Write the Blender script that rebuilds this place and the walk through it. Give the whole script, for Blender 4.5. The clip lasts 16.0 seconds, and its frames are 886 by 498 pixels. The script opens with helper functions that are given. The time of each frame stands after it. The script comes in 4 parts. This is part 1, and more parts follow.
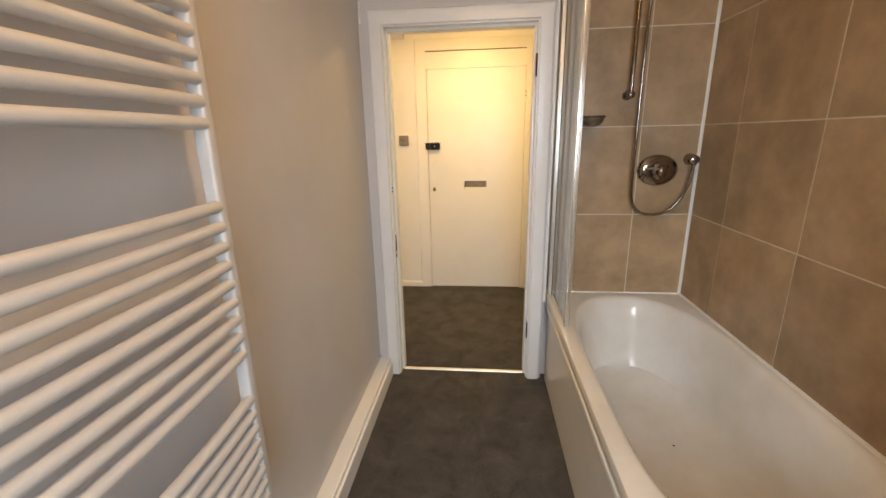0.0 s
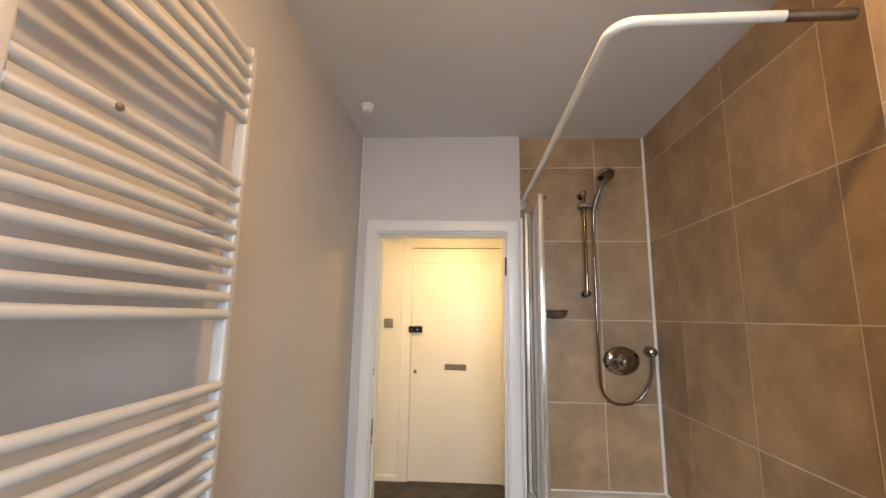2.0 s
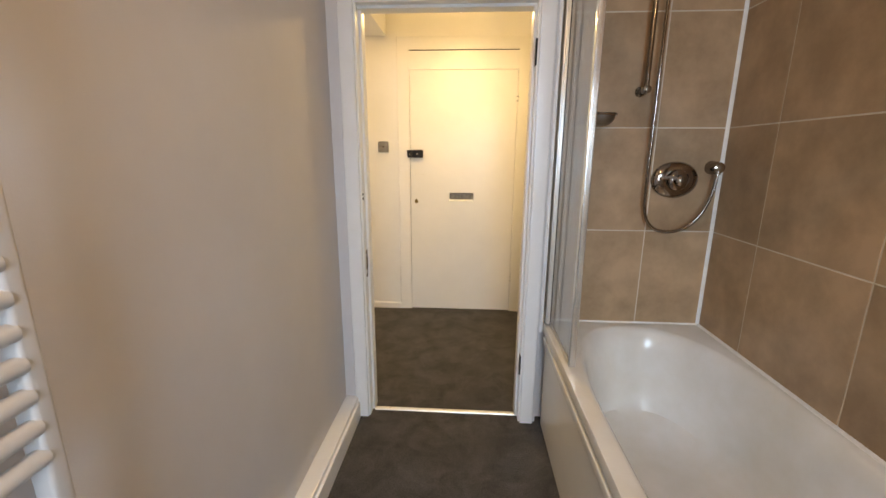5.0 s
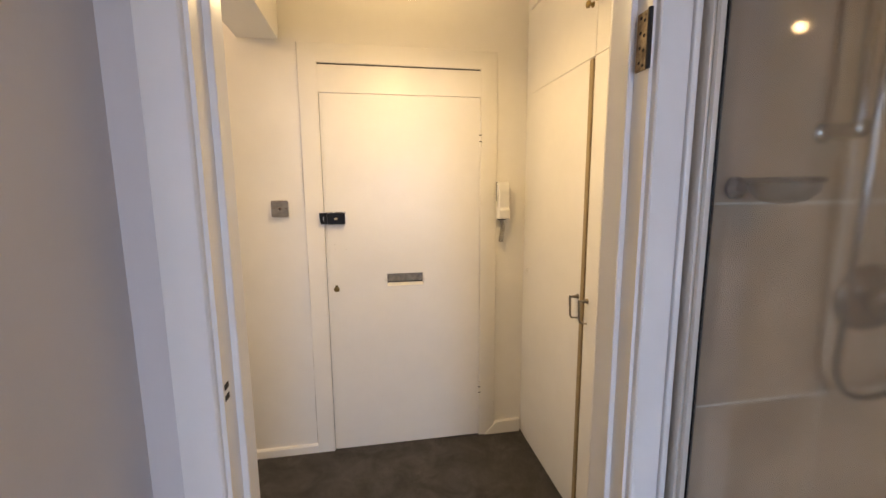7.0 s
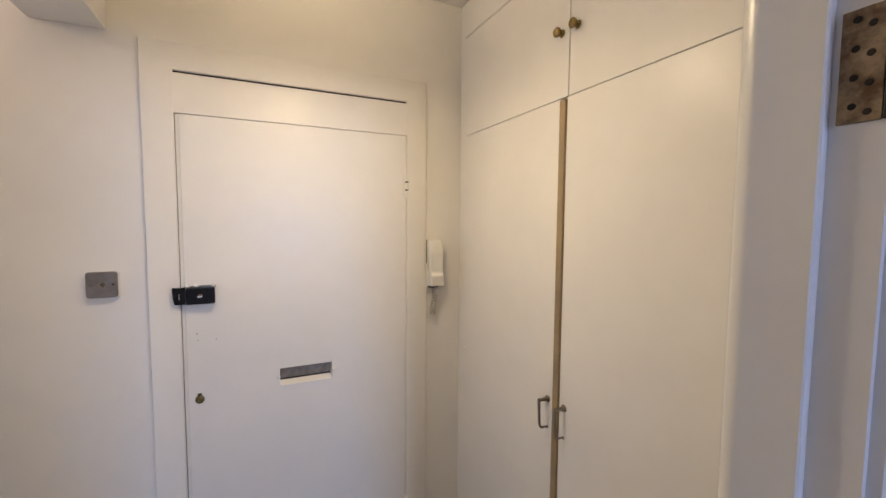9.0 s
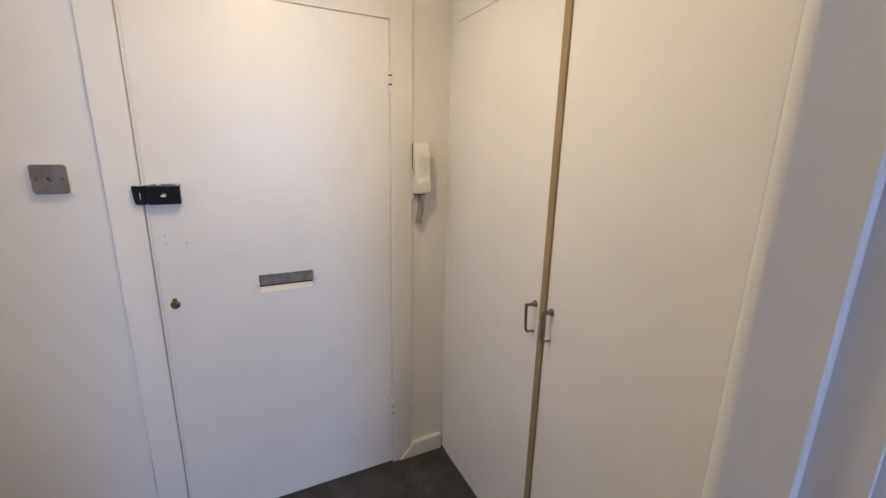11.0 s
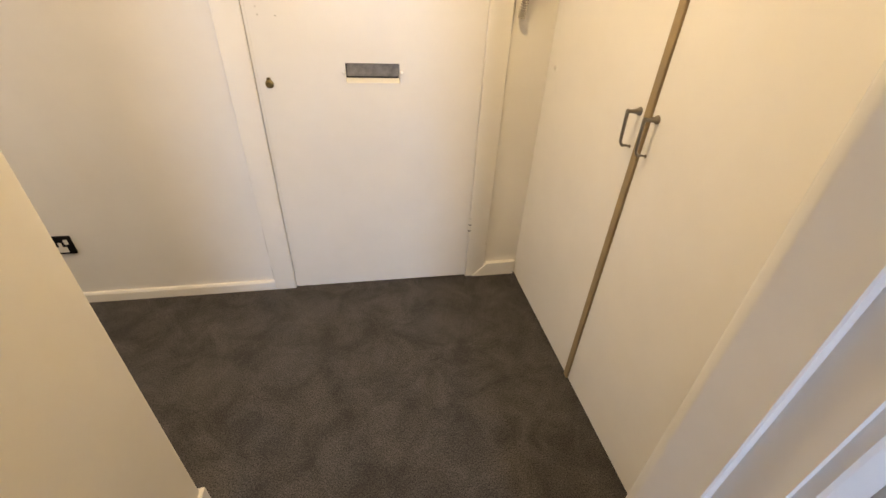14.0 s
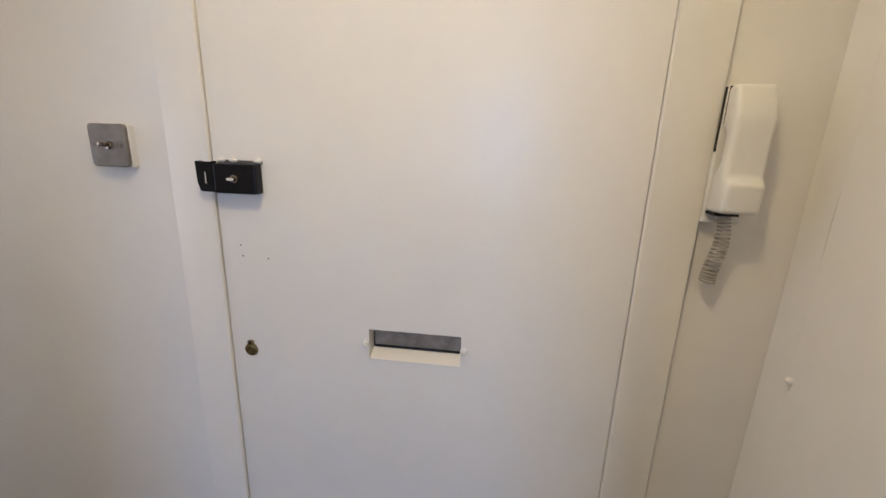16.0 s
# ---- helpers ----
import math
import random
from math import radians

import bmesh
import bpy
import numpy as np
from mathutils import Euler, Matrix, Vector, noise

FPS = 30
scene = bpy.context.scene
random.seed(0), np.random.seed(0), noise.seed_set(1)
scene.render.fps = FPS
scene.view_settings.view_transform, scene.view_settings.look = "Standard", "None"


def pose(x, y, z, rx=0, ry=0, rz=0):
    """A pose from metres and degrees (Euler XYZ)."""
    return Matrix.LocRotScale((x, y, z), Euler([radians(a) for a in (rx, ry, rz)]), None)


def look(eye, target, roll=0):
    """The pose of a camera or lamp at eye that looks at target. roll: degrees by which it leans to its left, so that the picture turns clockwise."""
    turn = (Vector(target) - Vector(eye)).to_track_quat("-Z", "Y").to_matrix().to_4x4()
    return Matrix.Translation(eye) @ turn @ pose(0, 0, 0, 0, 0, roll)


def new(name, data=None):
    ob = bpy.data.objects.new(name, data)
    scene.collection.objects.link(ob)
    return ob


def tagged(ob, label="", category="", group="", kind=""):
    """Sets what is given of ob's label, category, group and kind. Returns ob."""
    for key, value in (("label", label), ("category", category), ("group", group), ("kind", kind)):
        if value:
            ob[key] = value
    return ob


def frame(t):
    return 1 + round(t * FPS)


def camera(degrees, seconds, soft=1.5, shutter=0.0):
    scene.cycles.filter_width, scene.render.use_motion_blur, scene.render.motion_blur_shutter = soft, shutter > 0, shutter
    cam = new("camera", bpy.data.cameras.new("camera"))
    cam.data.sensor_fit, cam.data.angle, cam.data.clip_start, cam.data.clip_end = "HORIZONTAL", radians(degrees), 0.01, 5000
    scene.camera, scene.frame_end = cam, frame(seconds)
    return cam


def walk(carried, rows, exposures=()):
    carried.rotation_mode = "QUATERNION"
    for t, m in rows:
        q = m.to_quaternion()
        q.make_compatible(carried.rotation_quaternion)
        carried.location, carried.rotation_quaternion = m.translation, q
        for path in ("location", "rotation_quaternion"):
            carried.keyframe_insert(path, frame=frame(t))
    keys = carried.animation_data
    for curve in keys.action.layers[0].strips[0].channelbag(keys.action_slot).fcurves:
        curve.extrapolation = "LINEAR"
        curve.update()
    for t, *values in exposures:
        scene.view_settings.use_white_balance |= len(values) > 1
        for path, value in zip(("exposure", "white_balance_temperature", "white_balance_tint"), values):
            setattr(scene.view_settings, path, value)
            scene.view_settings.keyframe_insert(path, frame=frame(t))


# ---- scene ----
cam = camera(94.8, 16.0)
PATH = [
    (0, (0.047, 0.242, 1.431), (-0.144, 2.16, 0.896), -1.2),
    (0.5, (0.054, 0.152, 1.439), (-0.247, 2.113, 1.187), -0.2),
    (1, (0.068, 0.11, 1.447), (-0.193, 2.093, 1.445), 0.6),
    (1.5, (0.069, 0.093, 1.453), (-0.112, 2.074, 1.666), 1.0),
    (2, (0.082, 0.077, 1.465), (-0.035, 2.046, 1.793), 0.9),
    (2.5, (0.099, 0.078, 1.449), (-0.02, 2.063, 1.657), 0.7),
    (3, (0.109, 0.1, 1.403), (-0.034, 2.094, 1.34), 0.7),
    (3.5, (0.111, 0.126, 1.362), (-0.056, 2.088, 1.014), 0.6),
    (3.7, (0.11, 0.131, 1.34), (-0.061, 2.071, 0.886), 0.7),
    (5.8, (-0.043, 1.09, 1.344), (-0.038, 3.039, 0.892), 0.0),
    (6, (-0.064, 1.215, 1.349), (-0.018, 3.172, 0.936), 0.0),
    (6.4, (-0.115, 1.448, 1.412), (-0.002, 3.413, 1.055), -0.0),
    (6.5, (-0.133, 1.499, 1.424), (0.018, 3.464, 1.085), -0.1),
    (7, (-0.194, 1.758, 1.494), (0.146, 3.707, 1.202), -0.4),
    (7.5, (-0.192, 1.977, 1.528), (0.284, 3.902, 1.262), -0.0),
    (8, (-0.187, 2.154, 1.568), (0.43, 4.047, 1.383), 0.3),
    (8.2, (-0.2, 2.202, 1.584), (0.476, 4.079, 1.444), 0.3),
    (10.3, (-0.194, 2.344, 1.626), (0.739, 4.102, 1.435), 0.2),
    (10.5, (-0.179, 2.356, 1.589), (0.739, 4.112, 1.321), 0.6),
    (11, (-0.154, 2.37, 1.512), (0.714, 4.106, 1.033), 1.3),
    (11.5, (-0.125, 2.346, 1.458), (0.646, 4.058, 0.769), 2.2),
    (12, (-0.074, 2.277, 1.407), (0.557, 3.963, 0.535), 3.1),
    (12.5, (-0.05, 2.187, 1.358), (0.44, 3.846, 0.355), 3.5),
    (13, (-0.043, 2.141, 1.326), (0.339, 3.751, 0.203), 3.8),
    (13.4, (-0.045, 2.135, 1.289), (0.296, 3.743, 0.149), 3.4),
    (13.5, (-0.047, 2.158, 1.295), (0.289, 3.763, 0.148), 3.4),
    (14, (-0.046, 2.339, 1.308), (0.279, 3.97, 0.197), 2.9),
    (14.5, (-0.024, 2.539, 1.324), (0.284, 4.254, 0.341), 2.1),
    (15, (0.046, 2.767, 1.368), (0.309, 4.578, 0.561), 1.8),
    (15.2, (0.113, 2.845, 1.374), (0.268, 4.705, 0.656), 1.6),
    (15.5, (0.096, 2.985, 1.391), (0.223, 4.885, 0.78), 1.9),
    (16, (0.129, 3.217, 1.429), (-0.095, 5.137, 0.913), 1.9),
]
EXPOSURES = [
    (0.0, 0.03, 14300, 18),
    (1.0, -0.03, 13300, 18),
    (2.0, 0.06, 12600, 17),
    (3.5, 0.12, 9800, 15),
    (6.0, -0.08, 11900, 16),
    (6.5, -0.14, 11700, 18),
    (7.0, -0.24, 8700, 21),
    (7.5, -0.38, 7500, 21),
    (8.0, -0.46, 6500, 22),
    (10.5, -0.74, 6300, 22),
    (11.0, -0.53, 6050, 21),
    (12.0, -0.02, 5850, 22),
    (12.5, 0.08, 6700, 21),
    (13.5, 0.28, 8300, 19),
    (14.0, 0.20, 8500, 18),
    (14.5, 0.08, 6800, 19),
    (15.0, -0.20, 6250, 19),
    (15.5, -0.42, 6250, 18),
    (16.0, -0.58, 6250, 18),
]
walk(cam, [(t, look(eye, target, roll)) for t, eye, target, roll in PATH], EXPOSURES)

# ---- light ----
world = bpy.data.worlds.new("sky")
scene.world = world
world.use_nodes = True
wn = world.node_tree.nodes
sky = wn.new("ShaderNodeTexSky")
sky.sky_type, sky.sun_disc = "NISHITA", False
sky.sun_elevation, sky.sun_rotation = radians(35), radians(150)
world.node_tree.links.new(sky.outputs[0], wn["Background"].inputs[0])
wn["Background"].inputs[1].default_value = 0.1

WINDOW_W, BATH_LAMP_W, HALL_DOWN_W, HALL_UP_W, SIDE_W = 38.0, 4.8, 8.6, 6.0, 6.5


def area_lamp(name, m, sx, sy, watts, colour):
    data = bpy.data.lights.new(name, "AREA")
    data.shape, data.size, data.size_y, data.energy, data.color = "RECTANGLE", sx, sy, watts, colour
    ob = new(name, data)
    ob.matrix_world = m
    return ob


def point_lamp(name, place, radius, watts, colour):
    data = bpy.data.lights.new(name, "POINT")
    data.shadow_soft_size, data.energy, data.color = radius, watts, colour
    ob = new(name, data)
    ob.location = place
    return ob


area_lamp("window_daylight", look((0.26, -0.87, 1.55), (0.70, 1.6, 0.45)), 0.80, 1.0, WINDOW_W, (0.30, 0.55, 1.0)).data.spread = radians(125)
area_lamp("side_daylight", look((-2.53, 3.35, 1.45), (0.5, 3.35, 1.2)), 1.1, 1.1, SIDE_W, (0.82, 0.87, 1.0))
area_lamp("bath_light", pose(0.20, 0.60, 2.490), 0.08, 0.08, BATH_LAMP_W, (1.0, 0.77, 0.53)).data.shape = "DISK"
point_lamp("bath_glow", (0.20, 0.60, 2.455), 0.04, 10.0, (1.0, 0.77, 0.53))
point_lamp("far_hall_bulb", (-1.15, 3.66, 2.31), 0.022, 3.0, (1.0, 0.74, 0.42))
# the hall lamp's light, split below and above an added, unseen shade
for name, m, watts in (("hall_shade_mouth", pose(-0.03, 3.355, 2.208), HALL_DOWN_W), ("hall_shade_top", pose(-0.03, 3.355, 2.332, 180), HALL_UP_W)):
    area_lamp(name, m, 0.15, 0.15, watts, (1.0, 0.84, 0.50)).data.shape = "DISK"


# ---- materials ----
def material(name, colour, rough=0.5, metal=0.0, vary=0.12, scale=3.0, fine=60.0, bump=0.05, depth=0.002, second=None, speck=0.0, piece=0.0, coat=0.0):
    """A painted, stony or metal surface: broad mottling, fine grain and relief at real size."""
    m = bpy.data.materials.new(name)
    m.use_nodes = True
    t, n, l = m.node_tree, m.node_tree.nodes, m.node_tree.links
    p = n["Principled BSDF"]
    geo = n.new("ShaderNodeNewGeometry")
    where = geo.outputs["Position"]
    if piece:
        info = n.new("ShaderNodeObjectInfo")
        shift = n.new("ShaderNodeVectorMath")
        shift.operation = "MULTIPLY_ADD"
        comb = n.new("ShaderNodeCombineXYZ")
        for i in range(3):
            l.new(info.outputs["Random"], comb.inputs[i])
        l.new(comb.outputs[0], shift.inputs[0])
        shift.inputs[1].default_value = (31.0, 17.0, 23.0)
        l.new(where, shift.inputs[2])
        where = shift.outputs[0]
    broad, grain = n.new("ShaderNodeTexNoise"), n.new("ShaderNodeTexNoise")
    broad.inputs["Scale"].default_value, broad.inputs["Detail"].default_value = scale, 6.0
    broad.inputs["Roughness"].default_value = 0.62
    grain.inputs["Scale"].default_value, grain.inputs["Detail"].default_value = fine, 4.0
    l.new(where, broad.inputs["Vector"])
    l.new(where, grain.inputs["Vector"])
    ramp = n.new("ShaderNodeValToRGB")
    other = second or tuple(c * (1 - vary) for c in colour)
    ramp.color_ramp.elements[0].position, ramp.color_ramp.elements[1].position = 0.36, 0.66
    ramp.color_ramp.elements[0].color = (*other, 1)
    ramp.color_ramp.elements[1].color = (*colour, 1)
    l.new(broad.outputs["Fac"], ramp.inputs[0])
    out = ramp.outputs[0]
    if speck or piece:
        mix = n.new("ShaderNodeMix")
        mix.data_type, mix.blend_type = "RGBA", "MULTIPLY"
        mix.inputs["Factor"].default_value = 1.0
        level = n.new("ShaderNodeMapRange")
        if speck:
            level.inputs["From Min"].default_value, level.inputs["From Max"].default_value = 0.3, 0.7
            level.inputs["To Min"].default_value, level.inputs["To Max"].default_value = 1 - speck, 1 + speck
            l.new(grain.outputs["Fac"], level.inputs["Value"])
        else:
            level.inputs["To Min"].default_value, level.inputs["To Max"].default_value = 1 - piece, 1 + piece
            l.new(info.outputs["Random"], level.inputs["Value"])
        l.new(out, mix.inputs["A"])
        l.new(level.outputs[0], mix.inputs["B"])
        out = mix.outputs["Result"]
    l.new(out, p.inputs["Base Color"])
    rr = n.new("ShaderNodeMapRange")
    rr.inputs["To Min"].default_value, rr.inputs["To Max"].default_value = max(0.02, rough - 0.03), min(1.0, rough + 0.03)
    l.new(broad.outputs["Fac"], rr.inputs["Value"])
    l.new(rr.outputs[0], p.inputs["Roughness"])
    p.inputs["Metallic"].default_value = metal
    p.inputs["Coat Weight"].default_value = coat
    p.inputs["Coat Roughness"].default_value = 0.12
    if bump:
        b = n.new("ShaderNodeBump")
        b.inputs["Strength"].default_value, b.inputs["Distance"].default_value = bump, depth
        l.new(grain.outputs["Fac"], b.inputs["Height"])
        if bump > 0.06:
            b2 = n.new("ShaderNodeBump")
            b2.inputs["Strength"].default_value, b2.inputs["Distance"].default_value = min(1.0, bump * 0.5), depth * 2
            l.new(broad.outputs["Fac"], b2.inputs["Height"])
            l.new(b2.outputs[0], b.inputs["Normal"])
        l.new(b.outputs[0], p.inputs["Normal"])
    return m


GREY_PAINT = material("grey_wall_paint", (0.60, 0.575, 0.57), 0.62, vary=0.06, scale=2.2, fine=240, bump=0.10)
CEILING_PAINT = material("ceiling_paint", (0.72, 0.70, 0.70), 0.75, vary=0.05, scale=1.8, fine=180, bump=0.08)
WHITE_GLOSS = material("white_gloss_paint", (0.80, 0.79, 0.77), 0.30, vary=0.05, scale=5, fine=90, bump=0.012)
CREAM_WALL = material("off_white_wall_paint", (0.86, 0.83, 0.775), 0.5, vary=0.05, scale=2.5, fine=160, bump=0.05)
CREAM_GLOSS = material("off_white_gloss_paint", (0.86, 0.83, 0.775), 0.30, vary=0.04, scale=4, fine=70, bump=0.012, depth=0.001)
TILE = material("tan_stone_tile", (0.435, 0.284, 0.172), 0.34, second=(0.285, 0.180, 0.104), scale=5.0, fine=45, bump=0.08, depth=0.001, piece=0.07)
GROUT = material("pale_grout", (0.64, 0.56, 0.45), 0.85, vary=0.2, scale=9, fine=200, bump=0.2)
CARPET = material("charcoal_carpet", (0.098, 0.091, 0.087), 0.95, second=(0.043, 0.038, 0.035), scale=6.5, fine=230, bump=0.9, depth=0.005, speck=0.8)
carpet_ramp = [n for n in CARPET.node_tree.nodes if n.type == "VALTORGB"][0].color_ramp
carpet_ramp.elements[0].position, carpet_ramp.elements[1].position = 0.38, 0.72
for n in CARPET.node_tree.nodes:
    if n.type == "TEX_NOISE" and n.inputs["Scale"].default_value < 20:
        n.inputs["Detail"].default_value, n.inputs["Roughness"].default_value, n.inputs["Distortion"].default_value = 9.0, 0.72, 0.6
# the browner second tone stands in for light bounced off the tan tiles
ENAMEL = material("white_bath_enamel", (0.72, 0.70, 0.67), 0.16, second=(0.62, 0.58, 0.51), scale=2.2, fine=30, bump=0.0)
PANEL = material("off_white_bath_panel", (0.80, 0.76, 0.69), 0.25, vary=0.04, scale=3, fine=30, bump=0.03)
RADIATOR = material("white_radiator_enamel", (0.56, 0.545, 0.53), 0.36, vary=0.04, scale=12, fine=150, bump=0.05)
CHROME = material("chrome", (0.34, 0.285, 0.245), 0.12, metal=1.0, vary=0.2, scale=18, fine=120, bump=0.02)
NICKEL = material("brushed_nickel", (0.32, 0.285, 0.25), 0.42, metal=1.0, vary=0.25, scale=30, fine=300, bump=0.05)
DULL_CHROME = material("dull_aluminium", (0.78, 0.76, 0.72), 0.42, metal=0.7, vary=0.1, scale=20, fine=200, bump=0.03)
PLASTIC = material("white_plastic", (0.78, 0.76, 0.71), 0.35, vary=0.04, scale=9, fine=120, bump=0.02)
BLACK = material("black_enamel", (0.008, 0.007, 0.007), 0.36, vary=0.3, scale=20, fine=150, bump=0.04)
BRASS = material("tarnished_brass", (0.36, 0.25, 0.10), 0.42, metal=1.0, vary=0.5, scale=60, fine=300, bump=0.1)
RUST = material("rusted_paint_spattered_steel", (0.36, 0.27, 0.17), 0.6, metal=0.3, second=(0.10, 0.055, 0.03), scale=45, fine=300, bump=0.3)
BARE_WOOD = material("bare_tan_wood", (0.36, 0.26, 0.145), 0.6, vary=0.2, scale=14, fine=160, bump=0.12)
CORD = material("grey_cord_plastic", (0.42, 0.385, 0.34), 0.5, vary=0.2, scale=30, fine=200, bump=0.03)
POLISHED = material("polished_aluminium", (0.70, 0.68, 0.64), 0.20, metal=0.8, vary=0.08, scale=20, fine=150, bump=0.01)
# near-black that paints shade into gaps and holes; also the speck, pins and screws
DARK = material("recess_shade_and_dark_marks", (0.02, 0.017, 0.015), 0.9, vary=0.3, scale=20, fine=80, bump=0.0)
OLD_CRACK = material("grimy_paint_crack", (0.42, 0.36, 0.29), 0.8, vary=0.45, scale=25, fine=160, bump=0.1)
SEALANT = material("white_sealant", (0.78, 0.76, 0.72), 0.5, vary=0.1, scale=30, fine=100, bump=0.1)
STEEL_FLAP = material("grey_steel_flap", (0.36, 0.31, 0.255), 0.6, metal=0.0, vary=0.4, scale=40, fine=150, bump=0.1)

BLACK.node_tree.nodes["Principled BSDF"].inputs["Specular IOR Level"].default_value = 0.2
CREAM_GLOSS.node_tree.nodes["Principled BSDF"].inputs["Specular IOR Level"].default_value = 0.3
SATIN = material("satin_white_aluminium", (0.80, 0.77, 0.71), 0.34, metal=0.3, vary=0.06, scale=20, fine=200, bump=0.02)

# clear glass under a film of limescale: blurred refraction, crisp gloss and a thin chalky layer in streaks
GLASS = bpy.data.materials.new("limescaled_shower_glass")
GLASS.use_nodes = True
gt = GLASS.node_tree
g_in = gt.nodes.new("ShaderNodeBsdfRefraction")
g_in.inputs["Color"].default_value, g_in.inputs["Roughness"].default_value, g_in.inputs["IOR"].default_value = (0.95, 0.96, 0.95, 1), 0.11, 1.45
g_gloss = gt.nodes.new("ShaderNodeBsdfGlossy")
g_gloss.inputs["Roughness"].default_value = 0.05
g_film = gt.nodes.new("ShaderNodeBsdfDiffuse")
g_film.inputs["Color"].default_value = (0.72, 0.74, 0.76, 1)
g_geo = gt.nodes.new("ShaderNodeNewGeometry")
g_run = gt.nodes.new("ShaderNodeMapping")
g_run.inputs["Scale"].default_value = (1.0, 4.0, 1.2)
g_noise = gt.nodes.new("ShaderNodeTexNoise")
g_noise.inputs["Scale"].default_value, g_noise.inputs["Detail"].default_value = 1.6, 5.0
g_level = gt.nodes.new("ShaderNodeMapRange")
g_level.inputs["From Min"].default_value, g_level.inputs["From Max"].default_value = 0.3, 0.7
g_level.inputs["To Min"].default_value, g_level.inputs["To Max"].default_value = 0.07, 0.16
g_fres = gt.nodes.new("ShaderNodeFresnel")
g_fres.inputs["IOR"].default_value = 1.45
g_mix, g_out = gt.nodes.new("ShaderNodeMixShader"), gt.nodes.new("ShaderNodeMixShader")
gt.links.new(g_geo.outputs["Position"], g_run.inputs["Vector"])
gt.links.new(g_run.outputs[0], g_noise.inputs["Vector"])
gt.links.new(g_noise.outputs["Fac"], g_level.inputs["Value"])
gt.links.new(g_level.outputs[0], g_mix.inputs[0])
gt.links.new(g_in.outputs[0], g_mix.inputs[1])
gt.links.new(g_film.outputs[0], g_mix.inputs[2])
gt.links.new(g_fres.outputs[0], g_out.inputs[0])
gt.links.new(g_mix.outputs[0], g_out.inputs[1])
gt.links.new(g_gloss.outputs[0], g_out.inputs[2])
gt.links.new(g_out.outputs[0], gt.nodes["Material Output"].inputs[0])

DAY = bpy.data.materials.new("bright_overcast_sky")
DAY.use_nodes = True
dp = DAY.node_tree.nodes["Principled BSDF"]
dp.inputs["Emission Color"].default_value, dp.inputs["Emission Strength"].default_value = (0.7, 0.83, 1.0, 1), 1.5
BULB = bpy.data.materials.new("lit_opal_glass")
BULB.use_nodes = True
bp_ = BULB.node_tree.nodes["Principled BSDF"]
bp_.inputs["Emission Color"].default_value, bp_.inputs["Emission Strength"].default_value = (1.0, 0.86, 0.62, 1), 9.0


# glow of the added drum shade, an assumed form for the hall lamp
SHADE = bpy.data.materials.new("added_lit_shade")
SHADE.use_nodes = True
sp_ = SHADE.node_tree.nodes["Principled BSDF"]
sp_.inputs["Base Color"].default_value = (0.8, 0.7, 0.5, 1)
sp_.inputs["Emission Color"].default_value, sp_.inputs["Emission Strength"].default_value = (1.0, 0.80, 0.48, 1), 5.0


# ---- building helpers ----
def thing(name, place, label, category, group=""):
    ob = new(name)
    ob.location = place
    ob.empty_display_size = 0.05
    return tagged(ob, label, category, group)


def part(name, bm, mat, parent=None, label="", smooth=False):
    """Links a bmesh made in world metres as one mesh object, under a thing or part where one is given."""
    if parent is not None:
        root = parent.parent or parent
        bm.transform(Matrix.Translation(-root.location))
    bmesh.ops.recalc_face_normals(bm, faces=bm.faces)
    me = bpy.data.meshes.new(name)
    bm.to_mesh(me)
    bm.free()
    me.materials.append(mat)
    if smooth:
        me.shade_smooth()
        me.set_sharp_from_angle(angle=radians(38))
    ob = new(name, me)
    ob.parent = parent
    return tagged(ob, label)


def structure(name, bm, mat, label, smooth=False):
    return tagged(part(name, bm, mat, smooth=smooth), label, "", "", "structure")


def slab(x0, x1, y0, y1, z0, z1, bev=0.0, seg=2, bm=None):
    """A block between the given planes, with rounded edges where bev is given."""
    own = bmesh.new()
    vs = [own.verts.new((x, y, z)) for x in (x0, x1) for y in (y0, y1) for z in (z0, z1)]
    for f in ((0, 1, 3, 2), (4, 6, 7, 5), (0, 4, 5, 1), (2, 3, 7, 6), (0, 2, 6, 4), (1, 5, 7, 3)):
        own.faces.new([vs[i] for i in f])
    if bev:
        bmesh.ops.bevel(own, geom=own.edges[:], offset=bev, segments=seg, profile=0.6, affect="EDGES")
    if bm is None:
        return own
    me = bpy.data.meshes.new("tmp")
    own.to_mesh(me)
    own.free()
    bm.from_mesh(me)
    bpy.data.meshes.remove(me)
    return bm


def tube(points, r, n=12, bm=None, caps=True):
    """A round bar along points; r is one radius or one for each point."""
    bm = bm or bmesh.new()
    pts = [Vector(p) for p in points]
    rings, side = [], None
    for i, p in enumerate(pts):
        way = (pts[min(i + 1, len(pts) - 1)] - pts[max(i - 1, 0)]).normalized()
        side = (way.orthogonal() if side is None else side - way * side.dot(way)).normalized()
        up = way.cross(side)
        rad = r[i] if isinstance(r, (list, tuple)) else r
        rings.append([bm.verts.new(p + rad * (math.cos(a) * side + math.sin(a) * up)) for a in (2 * math.pi * k / n for k in range(n))])
    for a, b in zip(rings, rings[1:]):
        for k in range(n):
            bm.faces.new((a[k], a[(k + 1) % n], b[(k + 1) % n], b[k]))
    if caps:
        bm.faces.new(rings[0][::-1])
        bm.faces.new(rings[-1])
    return bm


